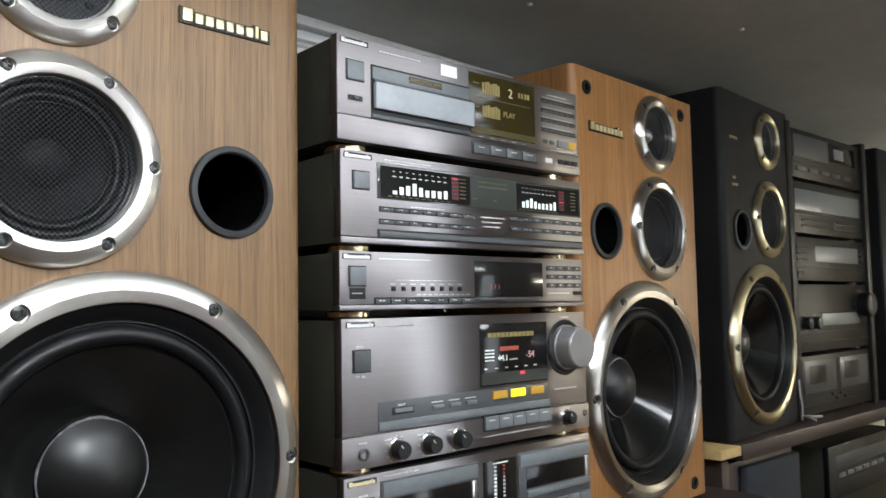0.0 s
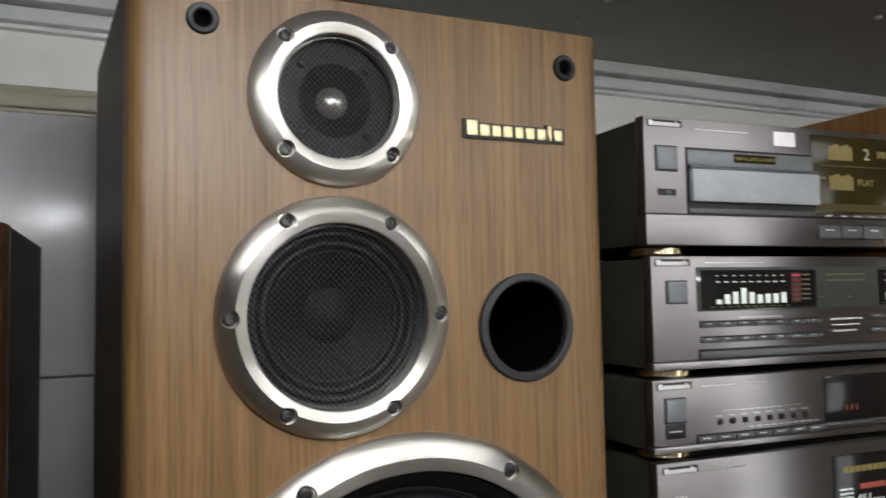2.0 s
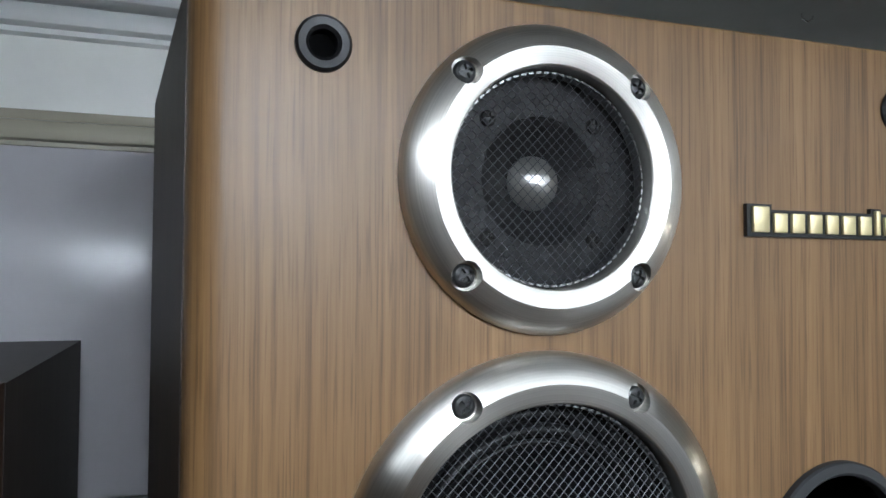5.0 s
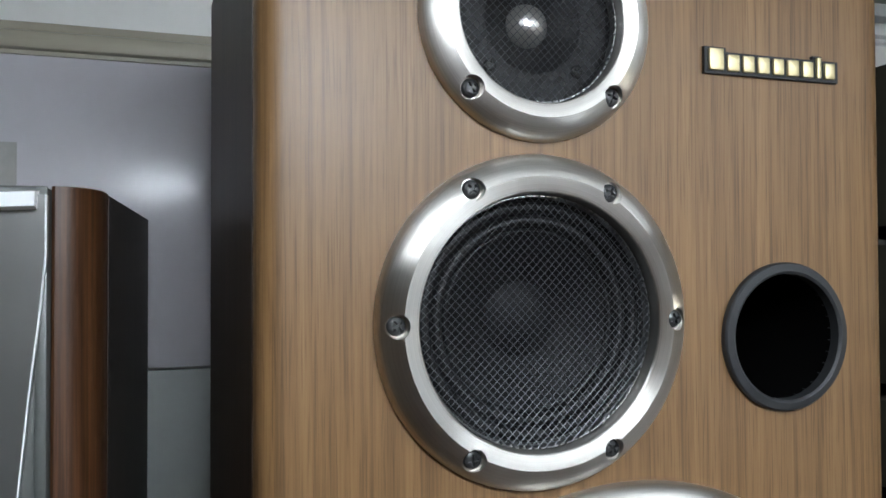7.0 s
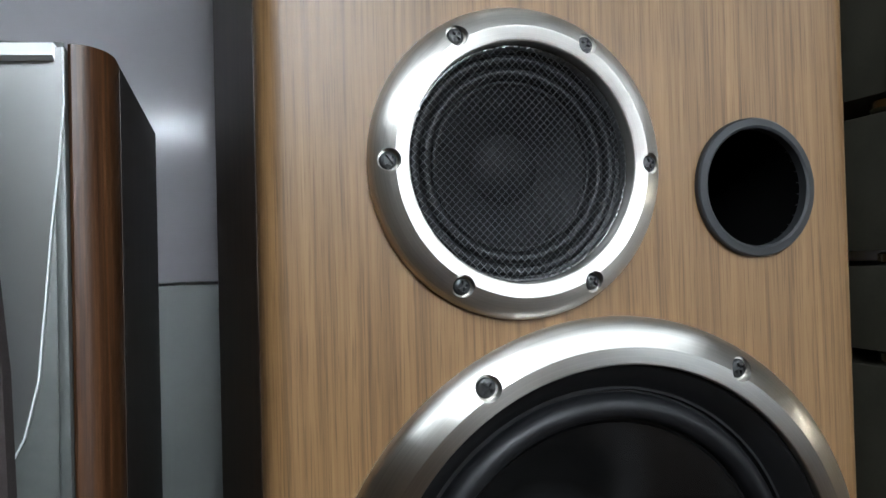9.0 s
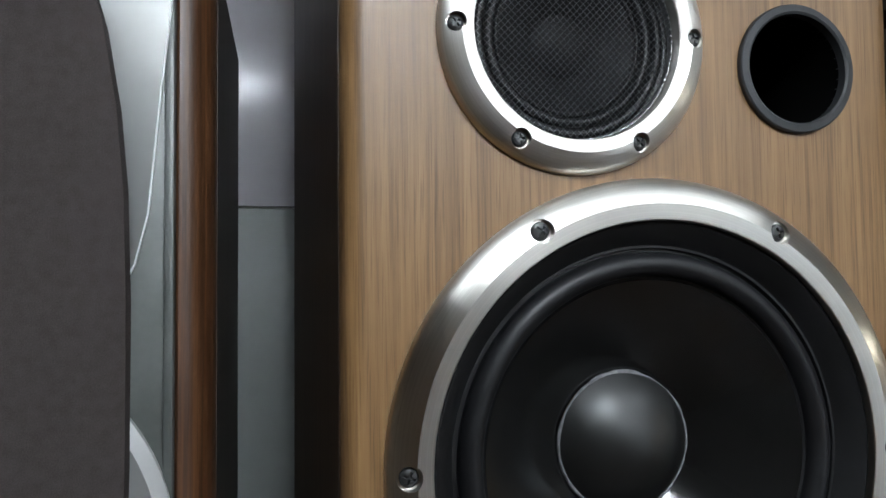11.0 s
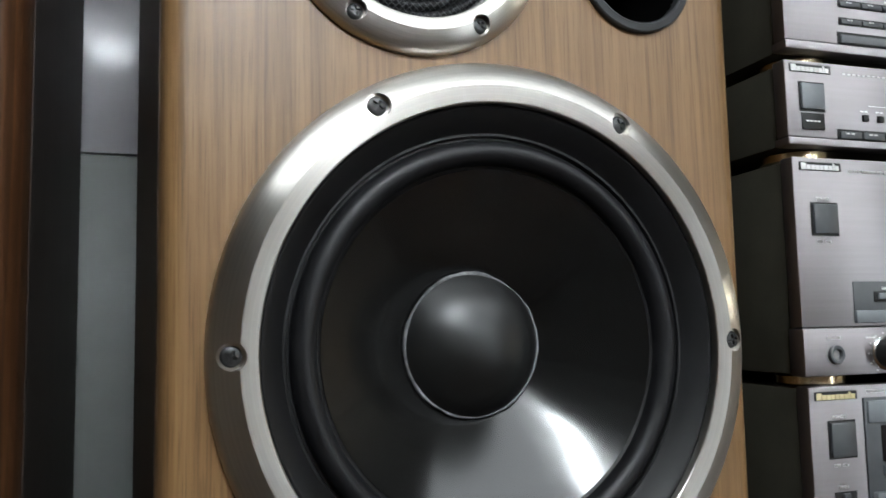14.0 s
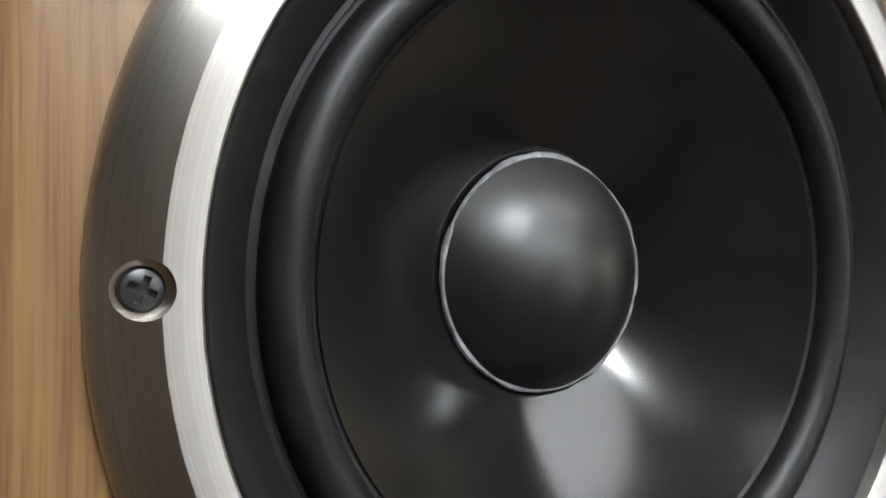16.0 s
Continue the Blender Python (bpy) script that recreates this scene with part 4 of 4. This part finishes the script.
part("knob_collar", lathe([(0.0262, 0), (0.0300, -0.0012), (0.0325, -0.0004), (0.0325, 0.0006)], 72), BLACK, kn, "black collar")
bars(am, "volume_print", 310, 324, 5.2, 4, PRINT, 1.0, 0.75)
bars(am, "row_print", 296, 336, 88, 12, PRINT, 1.4, 0.75)
jk = part("phones_jack", lathe([(0.0058, 0.0005), (0.0058, -0.0020), (0.0050, -0.0026), (0.0034, -0.0022), (0.0034, 0.004)], 40), KEY, am, "dark headphone jack", (0.0225, -0.0018, -0.1245))
part("jack_bore", lathe([(0.0034, 0.0004), (0, 0.0006)], 24), DARK, jk, at=(0, -0.0004, 0))
writing("PHONES", 0.0027, PRINT, am, (0.0165, -0.0021, -0.1150))
for x in (61, 101, 141):
    kb = knob(am, x, 124.5, 0.0088, 0.0135, BLACK, "small black tone knob")
    kb.location.y = -0.0018
    bars(am, "knob_print", x - 14, x - 6, 114.5, 3, PRINT, 1.0, 0.75, 2.0)
kb = knob(am, 312, 121, 0.0075, 0.012, BLACK, "small black selector knob")
kb.location.y = -0.0018
part("small_jack", lathe([(0.0036, 0.0005), (0.0036, -0.0015), (0.002, -0.0016), (0.002, 0.0003), (0, 0.0003)], 24), CHROME, am, "tiny steel socket", (0.346, -0.0018, -0.1195))
ky = slab(am, "selector_block", 177, 106, 285, 122, 3.0, BLACK)
for i in range(5):
    slab(ky, "selector_key", 178 + i * 21.3, 107, 198.4 + i * 21.3, 121, 5.0, KEYLITE)
    bars(ky, "key_print", 183 + i * 21.3, 193 + i * 21.3, 111, 3, PRINT, 1.1, 0.75, 5.2)
slab(am, "print_line", 178, 127.5, 220, 128, 2.0, PRINT, bevel=0)
slab(am, "print_line", 246, 127.5, 285, 128, 2.0, PRINT, bevel=0)
bars(am, "row_print", 221, 245, 127.7, 6, PRINT, 1.4, 0.75, 2.05)

# double cassette deck
dk = component("cassette_deck", 0.004, 0.0, 1.2105, 0.1345, "grey mauve double cassette deck at the foot of the stack")
brand(dk, 4, 3.0, GOLD)
writing("STEREO DOUBLE CASSETTE DECK", 0.0029, PRINT, dk, (0.044, -0.0003, -0.0052))
push_button(dk, 14, 22, 33, 43, KEY)
writing("POWER", 0.0030, PRINT, dk, (0.0165, -0.0003, -0.0195))
writing("OFF   ON", 0.0026, PRINT, dk, (0.0160, -0.0003, -0.0490))
sw = slab(dk, "timer_switch", 15, 64, 32, 69, 0.3, BLACK, bevel=0)
slab(sw, "switch_lever", 21, 65, 26, 68, 2.0, KEY)
writing("TIMER", 0.0027, PRINT, dk, (0.0185, -0.0003, -0.0620))
writing("REC  OFF  PLAY", 0.0022, PRINT, dk, (0.0135, -0.0003, -0.0735))
writing("REVERSE MODE", 0.0024, PRINT, dk, (0.0145, -0.0003, -0.0815))
for x0, x1 in ((41, 170), (229, 356)):
    well = slab(dk, "cassette_door", x0, 8, x1 - 2, 82, 1.2, KEY, label="slate cassette door")
    slab(well, "door_top", x0 + 2, 10, x1 - 4, 23.5, 2.6, KEYLITE)
    wn = slab(well, "window", x0 + 12, 25.5, x1 - 12, 48, 1.7, GLASS, label="smoked cassette window")
    slab(wn, "bright_frame", x1 - 13, 25.5, x1 - 6, 52, 3.0, EDGE)
    slab(well, "sloped_sill", x0 + 12, 50, x1 - 6, 57, 4.0, KEYLITE)
    for i in range(6):
        slab(well, "transport_key", x0 + 3 + i * 20, 66, x0 + 21 + i * 20, 78, 4.5, KEYLITE)
mt = slab(dk, "meter_window", 176, 10, 226, 78, 0.8, GLASS, label="black level meter window")
for i in range(9):
    slab(mt, "meter_segment", 191, 16 + i * 4, 195, 18.4 + i * 4, 1.0, LIT if i > 2 else PRINT, bevel=0)
    slab(mt, "meter_segment", 205, 16 + i * 4, 208, 18.0 + i * 4, 1.0, LITORANGE if i < 3 else PRINT, bevel=0)
bars(mt, "meter_print", 190, 214, 13.5, 6, LIT, 1.4, 0.75, 1.0)
bars(dk, "model_print", 326, 348, 5, 6, PRINT, 1.2, 0.8)

# ---- silver-fronted loudspeaker beside the walnut one ----
cab = thing("loudspeaker", pose(-0.232, 0.0, B), "silver-fronted loudspeaker with wood sides and dark cloth grille", "loudspeaker")
H = 1.543 - B
def post(outline, h):
    bm = bmesh.new()
    a = [bm.verts.new((x, y, 0)) for x, y in outline]
    b = [bm.verts.new((x, y, h)) for x, y in outline]
    bm.faces.new(a)
    bm.faces.new(b)
    for i in range(len(a)):
        j = (i + 1) % len(a)
        bm.faces.new((a[i], a[j], b[j], b[i]))
    return bm


curve = [(-0.027, 0.090), (-0.027, 0.0525), (-0.0255, 0.051)] + [(-0.0245 + 0.017 * math.sin(a), 0.080 - 0.029 * math.cos(a)) for a in (math.pi / 2 * q / 8 for q in range(1, 9))] + [(-0.0072, 0.090)]
part("cabinet", post([(-0.313, 0.0902), (-0.0070, 0.0902), (0.001, 0.308), (-0.321, 0.308)], H), SIDEWOOD, cab, "dark brown veneered body")
part("corner_post", post(curve, H + 0.0006), REDWOOD, cab, "rounded red brown wooden corner")
curve2 = [(-0.32 - (x + 0.0), y) for x, y in curve]
part("corner_post", post(curve2[::-1], H + 0.0006), REDWOOD, cab)
part("front_frame", box(-0.2925, -0.0275, 0.048, 0.0898, 0, H + 0.0004, 0.003), SILVERLOW, cab, "grey silver painted front")
edge = [(-0.0275, H - 0.004), (-0.0275, H - 0.030), (-0.0302, H - 0.060), (-0.0338, H - 0.090), (-0.0370, H - 0.125), (-0.0402, H - 0.159), (-0.0465, H - 0.185), (-0.0560, H - 0.204), (-0.075, H - 0.222), (-0.10, H - 0.230)]
part("shield_plate", prism(edge + [(-0.32 - x, z) for x, z in edge[::-1]], 0.041, 0.0482), SILVER, cab, "bright silver shield plate")
lip = [(x, 0.0408, z) for x, z in edge]
part("bright_lip", tube(lip, 0.0005), STRIPE, cab, "thin bright edge of the shield plate")
part("frame_rib", box(-0.0325, -0.0278, 0.0462, 0.0478, 0.001, H, 0.0006), SILVERLOW, cab)
crest = bmesh.new()
rows = []
for q in range(17):
    t = q / 16.0
    dip = 0.004 * (1 - (2 * t - 1) ** 2)
    x, z = -0.289 + 0.258 * t, H - 0.002 - dip
    rows.append([crest.verts.new(p) for p in ((x, 0.048, z), (x, 0.037, z - 0.001), (x, 0.034, z - 0.0075), (x, 0.0405, z - 0.0085))])
for a, b in zip(rows, rows[1:]):
    for c in range(3):
        crest.faces.new((a[c], a[c + 1], b[c + 1], b[c]))
crest.faces.new(rows[0])
crest.faces.new(rows[-1])
part("crest", crest, STRIPE, cab, "bright dipped crest along the top")
part("woofer_ring", lathe([(0.121, 0.041), (0.121, 0.034), (0.114, 0.029), (0.106, 0.033), (0.098, 0.034), (0.098, 0.05)], 96), CONELITE, cab, "satin silver trim ring", (-0.146, 0.008, 1.205 - B))
part("woofer_cone", lathe([(0.098, 0.036), (0.09, 0.034), (0.08, 0.038), (0.03, 0.060), (0, 0.055)], 64), CONELITE, cab, "silver cone", (-0.146, 0.008, 1.205 - B))
gz = [(-0.0475, 0.02), (-0.0455, 0.10), (-0.0440, 0.18), (-0.0440, 0.26), (-0.0455, 0.315), (-0.0490, 0.355), (-0.0555, 0.395), (-0.0640, 0.425), (-0.078, 0.445), (-0.11, 0.455)]
g = bmesh.new()
out = gz + [(-0.32 - x, z) for x, z in gz[::-1]]
prism(out, -0.004, 0.012, g)
bmesh.ops.bevel(g, geom=[e for e in g.edges if abs(e.verts[0].co.y - e.verts[1].co.y) < 1e-6 and e.verts[0].co.y < 0], offset=0.003, segments=2, affect="EDGES")
grille = part("cloth_grille", g, CLOTH, cab, "dark brown cloth grille panel")
for x in (-0.085, -0.235):
    for z in (0.06, 0.38):
        part("grille_peg", disc_y(0.004, 0.010, 0.0415, 12), BLACK, grille, at=(x, 0, z))

# ---- shelf, rack and boxes at the far end ----
shelf = thing("shelf_board", FAR @ pose(0, 0, 1.114), "dark brown shelf board with raw chipped end", "shelf")
part("board", box(0.975, 2.6, 0.012, 0.36, 0, 0.025, 0.0015), SHELF, shelf)
part("raw_edge", box(0.912, 0.9745, 0.014, 0.36, 0.009, 0.024, 0.001), CHIP, shelf, "raw yellow board edge")
for x in (0.952, 2.58):
    part("upright", box(x - 0.011, x + 0.011, 0.03, 0.36, -1.614, 0.0, 0.001), SHELF, shelf)
lower = thing("lower_shelf", FAR @ pose(0, 0, 0.845), "dark brown lower shelf board", "shelf")
part("board", box(0.964, 2.568, 0.02, 0.36, 0, 0.022, 0.0015), SHELF, lower)

boxsp = thing("loudspeaker", FAR @ pose(1.035, 0.030, 0.867), "small dark loudspeaker with blue-black cloth front", "loudspeaker")
part("cabinet", box(-0.055, 0.175, 0.012, 0.25, 0, 0.238, 0.003), SHELF, boxsp)
part("cloth_front", box(-0.020, 0.172, -0.004, 0.0118, 0.008, 0.230, 0.005), NAVY, boxsp, "blue black cloth front")

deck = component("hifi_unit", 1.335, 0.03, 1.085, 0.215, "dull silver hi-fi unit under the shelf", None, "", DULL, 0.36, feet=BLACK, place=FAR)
slab(deck, "window", 30, 20, 330, 46, 0.8, KEY)
slab(deck, "lower_window", 30, 70, 330, 100, 0.8, BLACK)
for i in range(7):
    slab(deck, "key", 40 + i * 40, 54, 70 + i * 40, 62, 2.5, KEYLITE)
knob(deck, 40, 130, 0.012, 0.014, BLACK, "black knob")

rack_x, rack_y = 1.285, 0.055
tops = (1.702, 1.598, 1.489, 1.396, 1.258)
hts = (0.097, 0.102, 0.086, 0.131, 0.112)
names = ("disc_player", "equaliser", "tuner", "amplifier", "cassette_deck")
labels = ("dull silver disc player on the far stack", "dull silver equaliser with pale window", "dull silver tuner with pale display", "dull silver amplifier with black knob", "dull silver cassette deck on the shelf")
for i, (tp, ht, nm, lb) in enumerate(zip(tops, hts, names, labels)):
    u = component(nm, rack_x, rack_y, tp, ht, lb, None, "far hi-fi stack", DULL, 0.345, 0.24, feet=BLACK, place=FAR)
    h = ht * 1000
    if i == 0:
        slab(u, "tray_door", 20, 10, 180, 55, 1.5, KEY)
        slab(u, "display", 190, 12, 320, 50, 0.8, GLASS)
        slab(u, "lower_strip", 0, 62, 345, 66, 1.5, BLACK)
        slab(u, "label_patch", 210, 20, 260, 42, 1.2, KEYLITE)
        for j in range(5):
            slab(u, "key", 30 + j * 55, 74, 70 + j * 55, 82, 2.0, KEY)
    elif i == 1:
        slab(u, "display", 15, 15, 330, 56, 0.8, KEYLITE)
        slab(u, "lower_strip", 0, 62, 345, 65, 1.5, BLACK)
        for j in range(2):
            for q in range(2):
                slab(u, "key_groove", 40 + q * 150, 72 + j * 12, 165 + q * 150, 78 + j * 12, 2.0, BLACK)
    elif i == 2:
        slab(u, "display", 95, 15, 310, 48, 0.8, KEYLITE)
        slab(u, "lower_strip", 0, 58, 345, 61, 1.5, BLACK)
        for j in range(3):
            slab(u, "key", 12, 18 + j * 12, 55, 22 + j * 12, 2.0, BLACK)
            slab(u, "key", 318, 18 + j * 12, 342, 22 + j * 12, 2.0, BLACK)
        slab(u, "jack_plate", 12, 68, 40, 80, 1.8, BLACK)
    elif i == 3:
        knob(u, 312, 42, 0.026, 0.026, BLACK, "large black volume knob")
        slab(u, "pale_panel", 110, 58, 300, 82, 1.4, KEYLITE)
        slab(u, "panel_frame", 104, 55, 306, 57.5, 1.6, BLACK)
        knob(u, 30, 75, 0.012, 0.015, BLACK, "black tone knob")
        knob(u, 72, 75, 0.012, 0.015, BLACK, "black tone knob")
        slab(u, "lower_strip", 0, 93, 345, 96, 1.5, BLACK)
        slab(u, "lower_strip", 30, 112, 345, 115, 1.5, BLACK)
    else:
        for x in (20, 185):
            wl = slab(u, "cassette_door", x, 10, x + 145, 72, 1.6, KEY)
            slab(wl, "window", x + 20, 20, x + 95, 55, 2.0, DULL)
        for j in range(4):
            slab(u, "key", 140 + j * 20, 78 + (j % 2) * 8, 155 + j * 20, 84 + (j % 2) * 8, 2.5, BLACK)
        slab(u, "lower_strip", 0, 94, 345, 96, 1.5, BLACK)
rack = thing("rack_frame", FAR @ pose(0, 0, 1.139), "black rack frame round the far stack", "rack")
part("side_panel", box(1.262, 1.282, 0.048, 0.31, 0, 0.572, 0.002), BLACK, rack)
part("side_panel", box(1.633, 1.653, 0.048, 0.31, 0, 0.572, 0.002), BLACK, rack)
tall = thing("loudspeaker", FAR @ pose(1.70, 0.03, 1.139), "tall plain black loudspeaker on the shelf", "loudspeaker")
part("cabinet", box(0, 0.30, 0.01, 0.28, 0, 0.57, 0.006, 3), ASH, tall)
part("trim_ring", lathe([(0.13, 0.012), (0.13, 0.002), (0.122, -0.002), (0.112, 0.004), (0.112, 0.012)], 64), BRASS, tall, "champagne metal trim ring", (0.15, 0, 0.17))
part("cone", lathe([(0.112, 0.006), (0.10, 0.003), (0.09, 0.006), (0.02, 0.012), (0, 0.006)], 48), CONE, tall, "", (0.15, 0, 0.17))

cable = thing("cable", FAR @ pose(1.262, 0.028, 1.139), "pale thin cable coiled on the shelf", "cable")
loop = [(0.004 + 0.020 * math.cos(a) + 0.002 * a, 0.0 + 0.012 * math.sin(a), 0.003 + 0.0008 * a + 0.010 * max(0, math.sin(a * 0.5))) for a in (q * 0.35 for q in range(30))]
part("loop", tube(loop, 0.0016), CABLE, cable)
part("rise", tube([(-0.008, 0.012, 0.006), (-0.004, 0.012, 0.03), (-0.012, 0.012, 0.055), (-0.010, 0.014, 0.08)], 0.0014), CABLE, cable)
